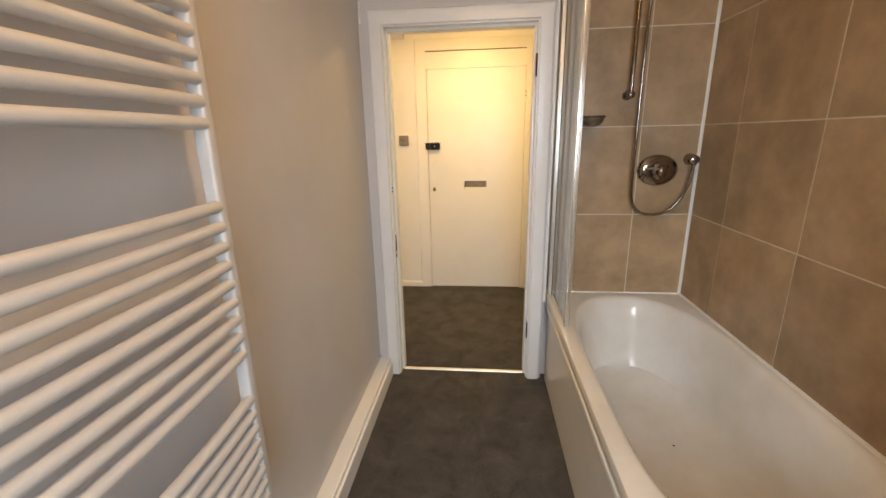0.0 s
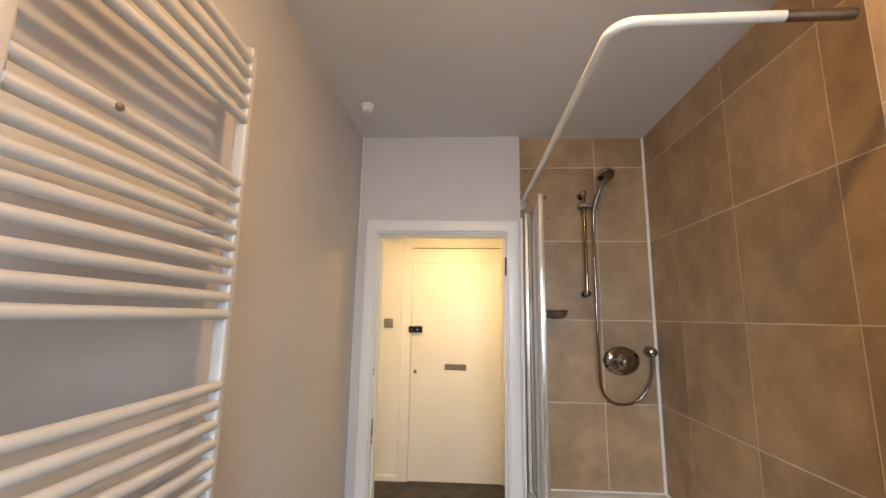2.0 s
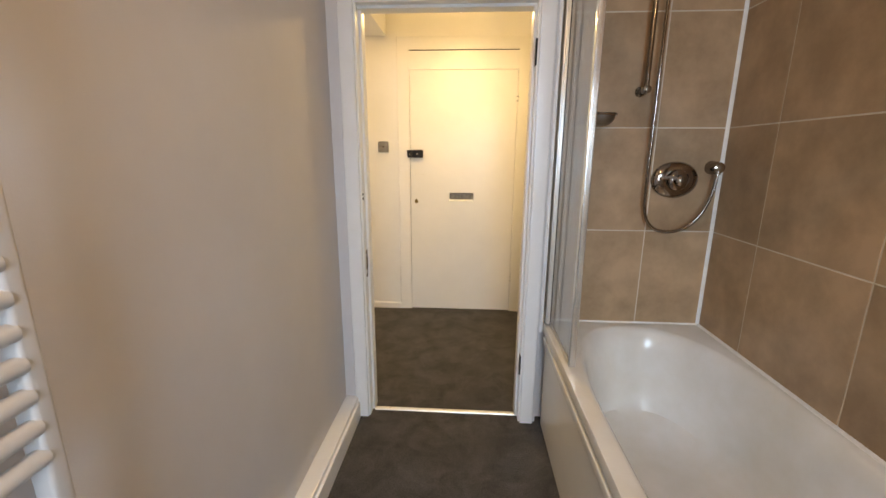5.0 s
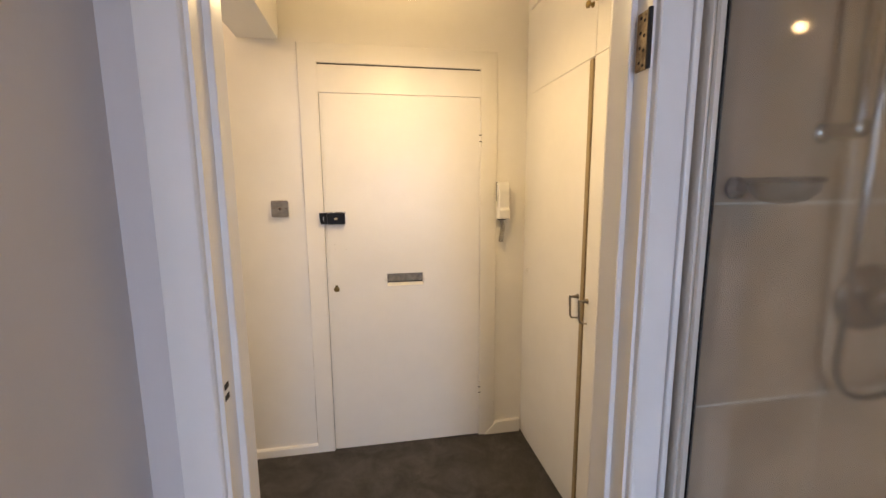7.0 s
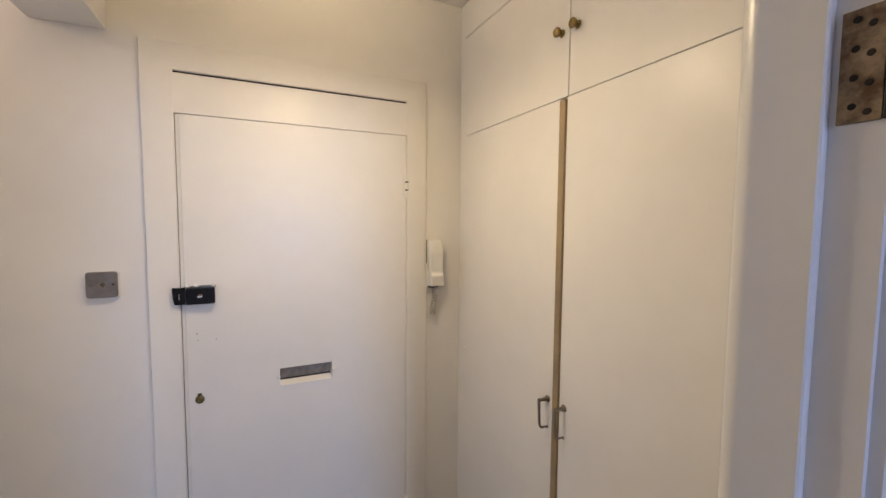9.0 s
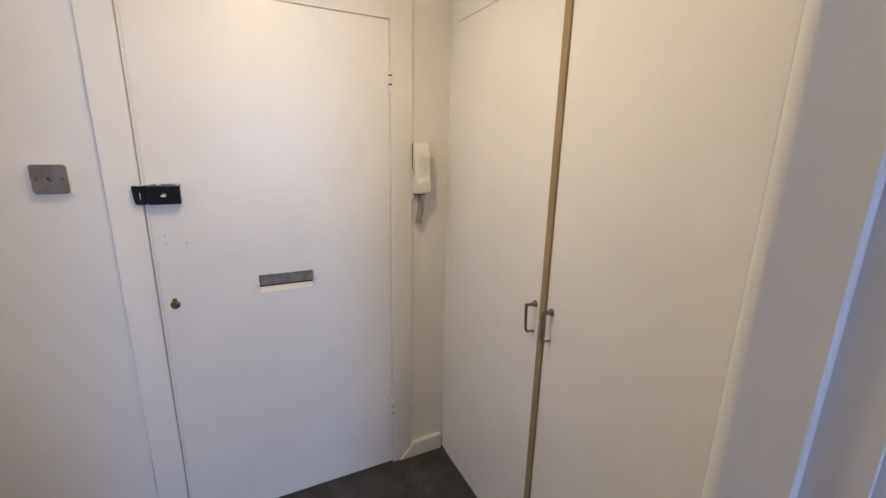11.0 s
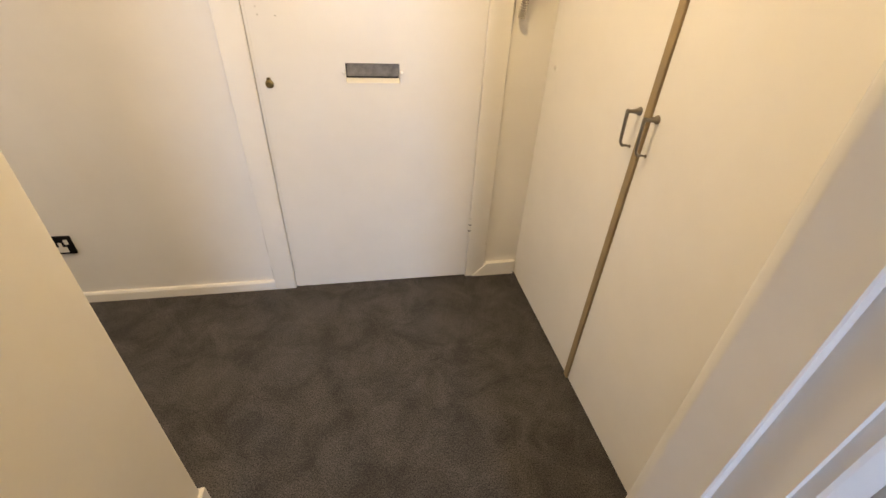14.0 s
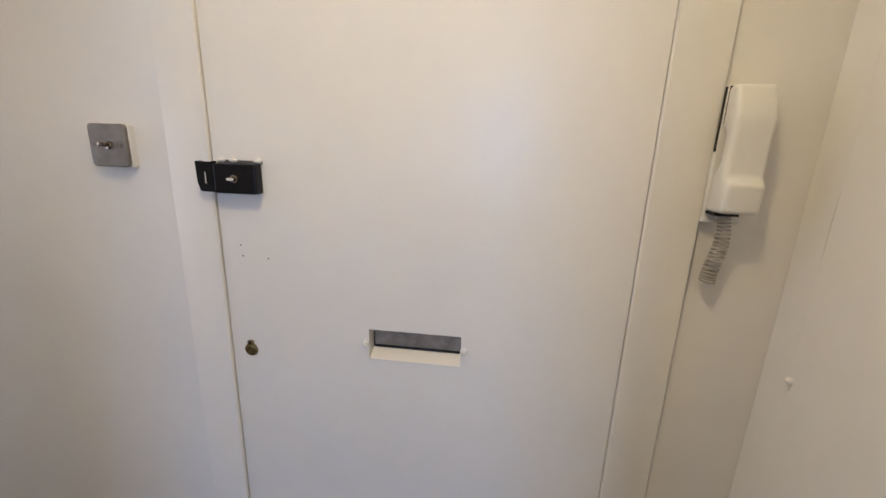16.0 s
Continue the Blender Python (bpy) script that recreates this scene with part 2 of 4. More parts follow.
def rounded_plate(x0, x1, z0, z1, y0, y1, r, n=5, bev=0.0015):
    """A plate facing -y with corners of radius r and eased edges."""
    outline = []
    for cx, cz, a0 in ((x1 - r, z1 - r, 0), (x0 + r, z1 - r, 90), (x0 + r, z0 + r, 180), (x1 - r, z0 + r, 270)):
        outline += [(cx + r * math.cos(radians(a0 + 90 * k / n)), cz + r * math.sin(radians(a0 + 90 * k / n))) for k in range(n + 1)]
    bm = bmesh.new()
    cx, cz = (x0 + x1) / 2, (z0 + z1) / 2
    rows = [[bm.verts.new((cx + (x - cx) * f, y, cz + (z - cz) * f)) for x, z in outline] for y, f in ((y1, 1.0), (y0 + bev, 1.0), (y0, 1 - 2 * bev / (x1 - x0)))]
    for a, b in zip(rows, rows[1:]):
        for k in range(len(a)):
            bm.faces.new((a[k], a[(k + 1) % len(a)], b[(k + 1) % len(a)], b[k]))
    bm.faces.new(rows[0][::-1])
    bm.faces.new(rows[-1])
    return bm


def smooth_path(points, steps=8):
    """Catmull-Rom points through the given ones."""
    p = [Vector(q) for q in points]
    p = [2 * p[0] - p[1]] + p + [2 * p[-1] - p[-2]]
    out = []
    for a, b, c, d in zip(p, p[1:], p[2:], p[3:]):
        for s in range(steps):
            t = s / steps
            out.append(0.5 * (2 * b + (c - a) * t + (2 * a - 5 * b + 4 * c - d) * t * t + (3 * b - a - 3 * c + d) * t ** 3))
    return out + [p[-2]]


def lathe(centre, axis, rows, n=28, wide=1.0, bm=None):
    """Rings of (distance along axis, radius) round a line; wide stretches it along the first side."""
    bm = bm or bmesh.new()
    c, w = Vector(centre), Vector(axis).normalized()
    s = w.cross(Vector((0, 0, 1))) if abs(w.z) < 0.9 else Vector((1, 0, 0))
    s.normalize()
    u = s.cross(w)
    rings = [[bm.verts.new(c + w * d + r * (wide * math.cos(a) * s + math.sin(a) * u)) for a in (2 * math.pi * k / n for k in range(n))] for d, r in rows]
    for a, b in zip(rings, rings[1:]):
        for k in range(n):
            bm.faces.new((a[k], a[(k + 1) % n], b[(k + 1) % n], b[k]))
    bm.faces.new(rings[0][::-1])
    bm.faces.new(rings[-1])
    return bm


def extrude_profile(outline, axis, a0, a1, bev=0.0):
    """A prism: an outline in the two other axes, run along axis from a0 to a1."""
    bm = bmesh.new()
    put = {"x": lambda a, p: (a, *p), "y": lambda a, p: (p[0], a, p[1]), "z": lambda a, p: (*p, a)}[axis]
    lo = [bm.verts.new(put(a0, p)) for p in outline]
    hi = [bm.verts.new(put(a1, p)) for p in outline]
    k = len(outline)
    bm.faces.new(lo[::-1])
    bm.faces.new(hi)
    for i in range(k):
        bm.faces.new((lo[i], lo[(i + 1) % k], hi[(i + 1) % k], hi[i]))
    if bev:
        bmesh.ops.bevel(bm, geom=bm.edges[:], offset=bev, segments=2, affect="EDGES")
    return bm


def casing(profile, x0, x1, z1, face):
    """A three-sided door surround with mitred corners: profile points (out from the opening, proud of the wall at y = face, towards -y)."""
    bm = bmesh.new()
    rows = [[bm.verts.new(q) for q in ((x0 - u, face - v, 0.0), (x0 - u, face - v, z1 + u), (x1 + u, face - v, z1 + u), (x1 + u, face - v, 0.0))] for u, v in profile]
    for a, b in zip(rows, rows[1:] + rows[:1]):
        for k in range(3):
            bm.faces.new((a[k], a[k + 1], b[k + 1], b[k]))
    bm.faces.new([r[0] for r in rows])
    bm.faces.new([r[3] for r in rows][::-1])
    return bm


def crack(x, y, z0, z1, width, along="x", seed=1, sway=0.0012):
    """A hairline of dirt in painted joinery: a thin upright ridge of uneven width, 1.2 mm deep, on a wall that faces -y or -x."""
    rng = random.Random(seed)
    bm, rows = bmesh.new(), []
    steps = max(6, int((z1 - z0) / 0.06))
    drift = 0.0
    for k in range(steps + 1):
        drift = 0.8 * drift + rng.uniform(-sway, sway)
        half = width * rng.uniform(0.22, 0.62)
        z = z0 + (z1 - z0) * k / steps
        pts = [(x + drift - half, y + 0.001), (x + drift - half, y - 0.0012), (x + drift + half, y - 0.0012), (x + drift + half, y + 0.001)]
        rows.append([bm.verts.new((a, b, z) if along == "x" else (y + (b - y), x + (a - x), z)) for a, b in pts])
    for a, b in zip(rows, rows[1:]):
        for k in range(4):
            bm.faces.new((a[k], a[(k + 1) % 4], b[(k + 1) % 4], b[k]))
    bm.faces.new(rows[0])
    bm.faces.new(rows[-1][::-1])
    return bm


# ---- plan ----
LEFT, RIGHT = -0.580, 1.160          # bathroom side walls
DOORWALL, HALLFACE = 2.468, 2.590    # the two faces of the wall with the doorway
TILED = 2.511                        # grout plane behind the tiles at the end of the bath
OPEN_L, OPEN_R, OPEN_T = -0.453, 0.314, 1.961
CEIL = 2.572
FRONT = 4.010                        # wall face with the front door
CUP = 0.680                          # face of the cupboard doors
BACK = -0.90
RIM = 0.545

# floors, ceilings
structure("floor_1", slab(LEFT - 0.1, RIGHT + 0.1, BACK - 0.1, 2.52, -0.08, 0.0), CARPET, "dark charcoal grey short-pile carpet in the bathroom, mottled")
structure("floor_2", slab(-2.6, 1.25, 2.52, FRONT + 0.2, -0.08, 0.0), CARPET, "dark charcoal grey short-pile carpet in the hall, scuffed")
structure("ceiling_1", slab(LEFT - 0.1, RIGHT + 0.1, BACK - 0.1, 2.55, CEIL, CEIL + 0.1), CEILING_PAINT, "plain matt white-grey bathroom ceiling")
structure("ceiling_2", slab(-2.6, 1.25, 2.55, FRONT + 0.2, CEIL + 0.01, CEIL + 0.11), CREAM_WALL, "plain off-white hall ceiling")

# bathroom walls
structure("wall_west", slab(LEFT - 0.10, LEFT, BACK - 0.1, DOORWALL, 0, CEIL), GREY_PAINT, "smooth pale grey painted bathroom wall behind the radiator")
bm = slab(RIGHT, RIGHT + 0.1, BACK - 0.1, TILED, 0, CEIL)
wall_east = structure("wall_east", bm, GROUT, "wall over the bath covered in square tan stone-look tiles")
bm = slab(LEFT - 0.1, OPEN_L - 0.012, DOORWALL, HALLFACE, 0, CEIL)
slab(OPEN_L - 0.012, OPEN_R + 0.012, DOORWALL, HALLFACE, OPEN_T + 0.012, CEIL, bm=bm)
slab(OPEN_R + 0.012, 0.400, DOORWALL, HALLFACE, 0, CEIL, bm=bm)
slab(0.400, RIGHT + 0.1, TILED + 0.001, HALLFACE, 0, CEIL, bm=bm)
wall_door = structure("wall_north", bm, GREY_PAINT, "pale grey wall with the bathroom doorway, tiled over the bath end")
bm = slab(LEFT - 0.1, -0.16, BACK - 0.1, BACK, 0, CEIL)
slab(0.68, RIGHT + 0.1, BACK - 0.1, BACK, 0, CEIL, bm=bm)
slab(-0.16, 0.68, BACK - 0.1, BACK, 0, 1.03, bm=bm)
slab(-0.16, 0.68, BACK - 0.1, BACK, 2.07, CEIL, bm=bm)
structure("wall_south", bm, GREY_PAINT, "pale grey bathroom wall with a window opening")
nib = structure("wall_nib", slab(0.950, RIGHT + 0.02, BACK, 0.922, 0, CEIL - 0.001), GROUT, "tiled wall pier closing the end of the bath")


def window(name, x0, x1, z0, z1, y, out):
    """A plain casement in an opening of a wall that runs along x."""
    w = thing(name, ((x0 + x1) / 2, y, z0), "white painted casement window lit by cool daylight", "", "")
    w["kind"] = "structure"
    for n, b in (("jamb", (x0, x0 + 0.05, z0, z1)), ("jamb", (x1 - 0.05, x1, z0, z1)), ("head", (x0 + 0.05, x1 - 0.05, z1 - 0.05, z1)), ("sill", (x0 + 0.05, x1 - 0.05, z0, z0 + 0.05))):
        part(n, slab(b[0], b[1], y - 0.03, y + 0.03, b[2], b[3], 0.004), WHITE_GLOSS, w)
    pane = part("pane", slab(x0 + 0.05, x1 - 0.05, y - 0.003, y + 0.003, z0 + 0.05, z1 - 0.05), GLASS, w)
    pane.visible_shadow = False
    return w


window("window_1", -0.16, 0.68, 1.03, 2.07, BACK - 0.05, -1)
structure("backdrop", slab(-1.2, 1.5, BACK - 0.62, BACK - 0.60, 0.2, 3.2), DAY, "bright overcast daylight outside the window")

# hall walls
bm = slab(-2.6, -0.535, FRONT, FRONT + 0.12, 0, CEIL + 0.02)
slab(0.50, 1.25, FRONT, FRONT + 0.12, 0, CEIL + 0.02, bm=bm)
slab(-0.535, 0.50, FRONT, FRONT + 0.12, 2.19, CEIL + 0.02, bm=bm)
structure("wall_front", bm, CREAM_WALL, "off-white painted hall wall round the front door")
structure("wall_stub", slab(-0.815, -0.570, HALLFACE, 3.005, 0, CEIL + 0.01, 0.004), CREAM_WALL, "short off-white hall wall beside the bathroom doorway")
structure("beam", slab(-0.815, -0.620, 3.005, FRONT, 2.230, CEIL + 0.01, 0.004), CREAM_WALL, "off-white plastered beam across the hall ceiling")
structure("wall_hall_south", slab(-2.6, -0.815, 2.50, HALLFACE, 0, CEIL + 0.02), CREAM_WALL, "plain off-white hall wall")
bm = slab(-2.7, -2.6, 2.50, 2.75, 0, CEIL + 0.02)
slab(-2.7, -2.6, 3.95, FRONT + 0.12, 0, CEIL + 0.02, bm=bm)
slab(-2.7, -2.6, 2.75, 3.95, 0, 0.85, bm=bm)
slab(-2.7, -2.6, 2.75, 3.95, 2.05, CEIL + 0.02, bm=bm)
structure("wall_hall_west", bm, CREAM_WALL, "off-white end wall of the hall with a window opening")
w2 = window("window_2", -0.60, 0.60, 0.85, 2.05, 0.0, -1)
w2.matrix_world = pose(-2.65, 3.35, 0.85, 0, 0, 90)
structure("backdrop_2", slab(-3.02, -3.0, 2.6, 4.3, 0.0, 3.0), DAY, "bright overcast daylight outside the hall window")
structure("wall_hall_east", slab(1.25, 1.35, 2.50, FRONT + 0.12, 0, CEIL + 0.02), CREAM_WALL, "plain wall at the back of the cupboard")

# doorway lining, stop and surrounds
bm = slab(OPEN_L - 0.012, OPEN_L, DOORWALL - 0.002, HALLFACE + 0.004, 0, OPEN_T + 0.012)
slab(OPEN_R, OPEN_R + 0.012, DOORWALL - 0.002, HALLFACE + 0.004, 0, OPEN_T + 0.012, bm=bm)
slab(OPEN_L, OPEN_R, DOORWALL - 0.002, HALLFACE + 0.004, OPEN_T, OPEN_T + 0.012, bm=bm)
structure("door_lining", bm, WHITE_GLOSS, "white gloss-painted lining of the doorway, door removed")


def stop_profile(y0):
    """The stop from y0 to the hall, ending in a rounded bead: (out from the lining, y)."""
    return [(-0.001, y0), (0.010, y0), (0.012, y0 + 0.002), (0.012, 2.569), (0.0128, 2.5715), (0.0124, 2.576), (0.0095, 2.584), (0.005, 2.590), (-0.001, 2.593)]


structure("door_stop_right", extrude_profile([(OPEN_R - d, y) for d, y in stop_profile(2.510)], "z", 0, OPEN_T - 0.0125), WHITE_GLOSS, "white painted door stop with a rounded hall edge", True)
structure("door_stop_left", extrude_profile([(OPEN_L + d, y) for d, y in stop_profile(2.521)], "z", 0, OPEN_T - 0.0125), WHITE_GLOSS, "white painted door stop with a rounded hall edge", True)
structure("door_stop_head", extrude_profile([(y, OPEN_T - d) for d, y in stop_profile(2.510)], "x", OPEN_L, OPEN_R), WHITE_GLOSS, "white painted door stop across the head of the doorway", True)
ARCH = [(0.0, 0.0), (0.0, 0.013), (0.003, 0.0165), (0.009, 0.0175), (0.030, 0.0180), (0.058, 0.0178), (0.063, 0.0160), (0.0665, 0.009), (0.0665, 0.0)]
structure("architrave", casing(ARCH, OPEN_L - 0.0075, OPEN_R + 0.0075, OPEN_T + 0.0075, DOORWALL), WHITE_GLOSS, "white moulded gloss architrave round the bathroom doorway", True)

bm = slab(0.3965, 0.4115, 2.457, 2.5075, 0.50, 2.052, 0.005, 3)
structure("trim_tile_edge", bm, WHITE_GLOSS, "rounded white strip between the architrave and the screen", True)

# pipe boxing and skirting in the bathroom
bm = slab(LEFT, -0.512, BACK, DOORWALL - 0.001, 0.0, 0.112, 0.006)
slab(-0.513, -0.500, BACK, DOORWALL - 0.028, 0.0, 0.092, 0.004, bm=bm)
structure("baseboard", bm, WHITE_GLOSS, "white painted boxed skirting along the bathroom wall")
structure("trim", tube([(LEFT + 0.010, DOORWALL - 0.008, CEIL), (LEFT + 0.011, DOORWALL - 0.009, 2.3), (LEFT + 0.010, DOORWALL - 0.008, 1.98)], 0.0055, 8), WHITE_GLOSS, "thin white painted cable run in the wall corner", True)
t_ = thing("threshold_strip", (-0.07, 2.524, 0), "bright worn metal carpet strip across the doorway", "threshold strip")
part("strip", extrude_profile([(2.510, 0.001), (2.513, 0.006), (2.524, 0.009), (2.535, 0.006), (2.538, 0.001)], "x", OPEN_L + 0.013, OPEN_R - 0.013), DULL_CHROME, t_, smooth=True)
for x in (-0.36, -0.07, 0.22):
    part("screw", lathe((x, 2.524, 0.0085), (0, 0, 1), [(0, 0.004), (0.001, 0.0035)], 10), NICKEL, t_)

# hall skirtings
structure("skirting_front", extrude_profile([(FRONT, 0), (FRONT - 0.015, 0), (FRONT - 0.015, 0.041), (FRONT - 0.010, 0.049), (FRONT, 0.051)], "x", -2.6, -0.538), CREAM_GLOSS, "low off-white skirting along the front wall")
bm = bmesh.new()
lo = [bm.verts.new(p) for p in ((0.445, FRONT, 0.0), (0.52, FRONT, 0.075), (CUP - 0.012, FRONT, 0.08), (CUP - 0.012, FRONT, 0.0))]
hi = [bm.verts.new(v.co - Vector((0, 0.022, 0))) for v in lo]
bm.faces.new(lo)
bm.faces.new(hi[::-1])
for i in range(4):
    bm.faces.new((lo[i], lo[(i + 1) % 4], hi[(i + 1) % 4], hi[i]))
structure("skirting_corner", bm, CREAM_GLOSS, "short off-white skirting piece cut on a slant beside the front door")
bm = slab(-0.572, -0.558, HALLFACE + 0.004, 3.016, 0, 0.088, 0.004)
slab(-0.815, -0.572, 3.003, 3.016, 0, 0.086, 0.004, bm=bm)
structure("skirting_stub", bm, CREAM_GLOSS, "off-white skirting round the end of the short hall wall")

# ---- front door ----
structure("front_door_frame", casing([(0.0, 0.0), (0.0, 0.012), (0.003, 0.015), (0.090, 0.015), (0.094, 0.012), (0.094, 0.0)], -0.443, 0.410, 2.128, FRONT), CREAM_GLOSS, "flat off-white painted frame round the front door", True)
structure("door_head_panel", slab(-0.462, 0.432, FRONT - 0.014, FRONT + 0.05, 1.9845, 2.1205, 0.001), CREAM_GLOSS, "flat off-white panel over the front door")
# near-black filler: the shade in the door gaps and head groove, as colour
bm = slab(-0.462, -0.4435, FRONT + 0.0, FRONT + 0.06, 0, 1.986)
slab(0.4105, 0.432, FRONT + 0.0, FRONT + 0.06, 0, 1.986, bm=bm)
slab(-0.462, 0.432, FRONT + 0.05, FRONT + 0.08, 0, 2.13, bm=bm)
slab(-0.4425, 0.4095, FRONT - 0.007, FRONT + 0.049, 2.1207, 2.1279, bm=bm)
structure("door_gap_shade", bm, DARK, "near-black filler painting shade into the gaps round the front door")

structure("trim_frame_crack_left", crack(-0.538, FRONT, 0.052, 2.222, 0.0048, seed=3), OLD_CRACK, "wavering grimy crack in the paint along the door frame")
structure("trim_frame_crack_right", crack(0.505, FRONT, 0.082, 2.222, 0.0026, seed=5), OLD_CRACK, "wavering grimy crack in the paint along the door frame")
structure("trim_cupboard_crack", crack(3.9395, CUP, 0.01, 2.42, 0.0042, "y", 8, 0.0016), OLD_CRACK, "uneven dirty gap beside the cupboard door")
bm = lathe((CUP - 0.005, 3.928, 1.036), (-1, 0, 0), [(0, 0.007), (0.003, 0.0075), (0.008, 0.005), (0.010, 0.002)], 12)
slab(CUP - 0.0075, CUP - 0.004, 3.925, 3.932, 1.018, 1.036, 0.0012, bm=bm)
structure("trim_cupboard_catch", bm, CREAM_GLOSS, "small painted-over catch at the cupboard door's edge", True)

FD = FRONT - 0.011
door = thing("front_door", (0, FD, 0), "flush off-white painted front door, closed, with black rim lock", "door")
X0, X1, Z0, Z1 = -0.4290, 0.408, 0.008, 1.9825
SL, SR, SB, ST = -0.118, 0.083, 0.956, 1.029
bm = bmesh.new()
xs, zs = (X0, SL, SR, X1), (Z0, SB, ST, Z1)
for back in (0, 1):
    grid = [[bm.verts.new((x, FD + 0.04 * back, z)) for z in zs] for x in xs]
    if not back:
        front_grid = grid
    for i in range(3):
        for k in range(3):
            if (i, k) != (1, 1):
                bm.faces.new((grid[i][k], grid[i + 1][k], grid[i + 1][k + 1], grid[i][k + 1]))
ring = [(1, 1), (2, 1), (2, 2), (1, 2)]
for (a, b), (c, d) in zip(ring, ring[1:] + ring[:1]):
    bm.faces.new((front_grid[a][b], front_grid[c][d], grid[c][d], grid[a][b]))
rim = [(0, 0), (1, 0), (2, 0), (3, 0), (3, 1), (3, 2), (3, 3), (2, 3), (1, 3), (0, 3), (0, 2), (0, 1)]
for (a, b), (c, d) in zip(rim, rim[1:] + rim[:1]):
    bm.faces.new((front_grid[a][b], front_grid[c][d], grid[c][d], grid[a][b]))
leaf = part("leaf", bm, CREAM_GLOSS, door, "flush off-white painted leaf with a letter slot")
part("lipping", slab(-0.4408, -0.4296, FD + 0.0028, FD + 0.038, Z0, Z1, 0.0015), CREAM_GLOSS, door, "narrow recessed edge strip of the door")
part("letter_flap", slab(SL + 0.004, SR - 0.001, FD + 0.034, FD + 0.038, SB + 0.018, ST - 0.006), STEEL_FLAP, door, "dull grey steel letter flap")
part("flap_seam", slab(SL + 0.066, SL + 0.068, FD + 0.0325, FD + 0.0345, SB + 0.018, ST - 0.006), NICKEL, door)
part("slot_sill", extrude_profile([(FD - 0.001, SB - 0.002), (FD - 0.001, SB + 0.004), (FD + 0.033, SB + 0.017), (FD + 0.033, SB)], "x", SL + 0.001, SR - 0.001), CREAM_WALL, door, "chipped cream sill of the letter slot")
# near-black strip painting the line of shade between sill and flap
part("slot_shade_strip", slab(SL + 0.004, SR - 0.004, FD + 0.031, FD + 0.034, SB + 0.016, SB + 0.021), DARK, door)
for x in (SL - 0.006, SR + 0.006):
    part("stub_bolt", lathe((x, FD, SB + 0.040), (0, -1, 0), [(0, 0.008), (0.004, 0.0075), (0.005, 0.004), (0.012, 0.004), (0.013, 0.002)], 12), PLASTIC, door, "paint-covered stub of a letter plate bolt", True)
lock = part("rim_lock", slab(-0.424, -0.334, FD - 0.026, FD, 1.312, 1.371, 0.004), BLACK, door, "black enamelled rim lock case")
part("lock_snib", lathe((-0.378, FD - 0.026, 1.342), (0, -1, 0), [(0, 0.009), (0.003, 0.008), (0.004, 0.0045), (0.012, 0.0035)], 14), CHROME, lock, "small bright turn knob", True)
part("lock_lever", slab(-0.387, -0.373, FD - 0.040, FD - 0.037, 1.3395, 1.3445, 0.0012), SATIN, lock)
for x in (-0.418, -0.392, -0.340):
    part("paint_lump", lathe((x, FD - 0.001, 1.3765), (0, -1, 0), [(0, 0.0055), (0.006, 0.005), (0.010, 0.002)], 9, 1.5), CREAM_GLOSS, lock, "lump of old cream paint", True)
part("lock_plate", slab(-0.426, -0.332, FD - 0.002, FD + 0.001, 1.370, 1.377), NICKEL, lock)
keep = part("lock_keep", extrude_profile([(-0.466, 1.373), (-0.462, 1.374), (-0.452, 1.3705), (-0.440, 1.3715), (-0.427, 1.3745), (-0.427, 1.313), (-0.459, 1.313), (-0.463, 1.332)], "y", FD - 0.020, FD - 0.0045, 0.0015), BLACK, door, "black keep of the lock on the frame")
part("keep_slot", slab(-0.4452, -0.4434, FD - 0.021, FD - 0.0195, 1.330, 1.352), SATIN, keep)
esc = bmesh.new()
lathe((-0.394, FD, 0.954), (0, -1, 0), [(0, 0.0155), (0.003, 0.015), (0.005, 0.009)], 18, bm=esc)
slab(-0.4010, -0.3870, FD - 0.004, FD, 0.960, 0.977, 0.004, bm=esc)
cover = part("keyhole_cover", esc, BRASS, door, "tarnished brass keyhole cover")
part("pivot", lathe((-0.394, FD - 0.004, 0.972), (0, -1, 0), [(0, 0.0032), (0.0016, 0.0026)], 10), DARK, cover)
for x, z in ((-0.396, 1.200), (-0.393, 1.176), (-0.336, 1.174)):
    part("screw_hole", lathe((x, FD - 0.0004, z), (0, -1, 0), [(0, 0.0019), (0.0006, 0.0016)], 8), RUST, door)
for z in (0.300, 1.767):
    hinge = bmesh.new()
    slab(0.397, 0.418, FD - 0.0045, FD + 0.002, z - 0.05, z + 0.05, 0.001, bm=hinge)
    h_ = part("hinge", hinge, CREAM_GLOSS, door, "painted-over butt hinge")
    # solid dark strip in place of the shaded slit beside the knuckles
    part("hinge_gap_shade", slab(0.4145, 0.4165, FD - 0.0052, FD + 0.001, z - 0.046, z + 0.046), DARK, h_)
    for k in range(3):
        part("knuckle", tube([(0.4085, FD - 0.009, z - 0.048 + k * 0.034), (0.4085, FD - 0.009, z - 0.020 + k * 0.034)], 0.0068, 10), CREAM_GLOSS, h_, smooth=True)
    # dark blocks between the knuckles carry the shade of the slits
    for k in range(2):
        part("knuckle_gap_shade", slab(0.4030, 0.4150, FD - 0.0135, FD - 0.004, z - 0.0195 + k * 0.034, z - 0.0145 + k * 0.034), DARK, h_)

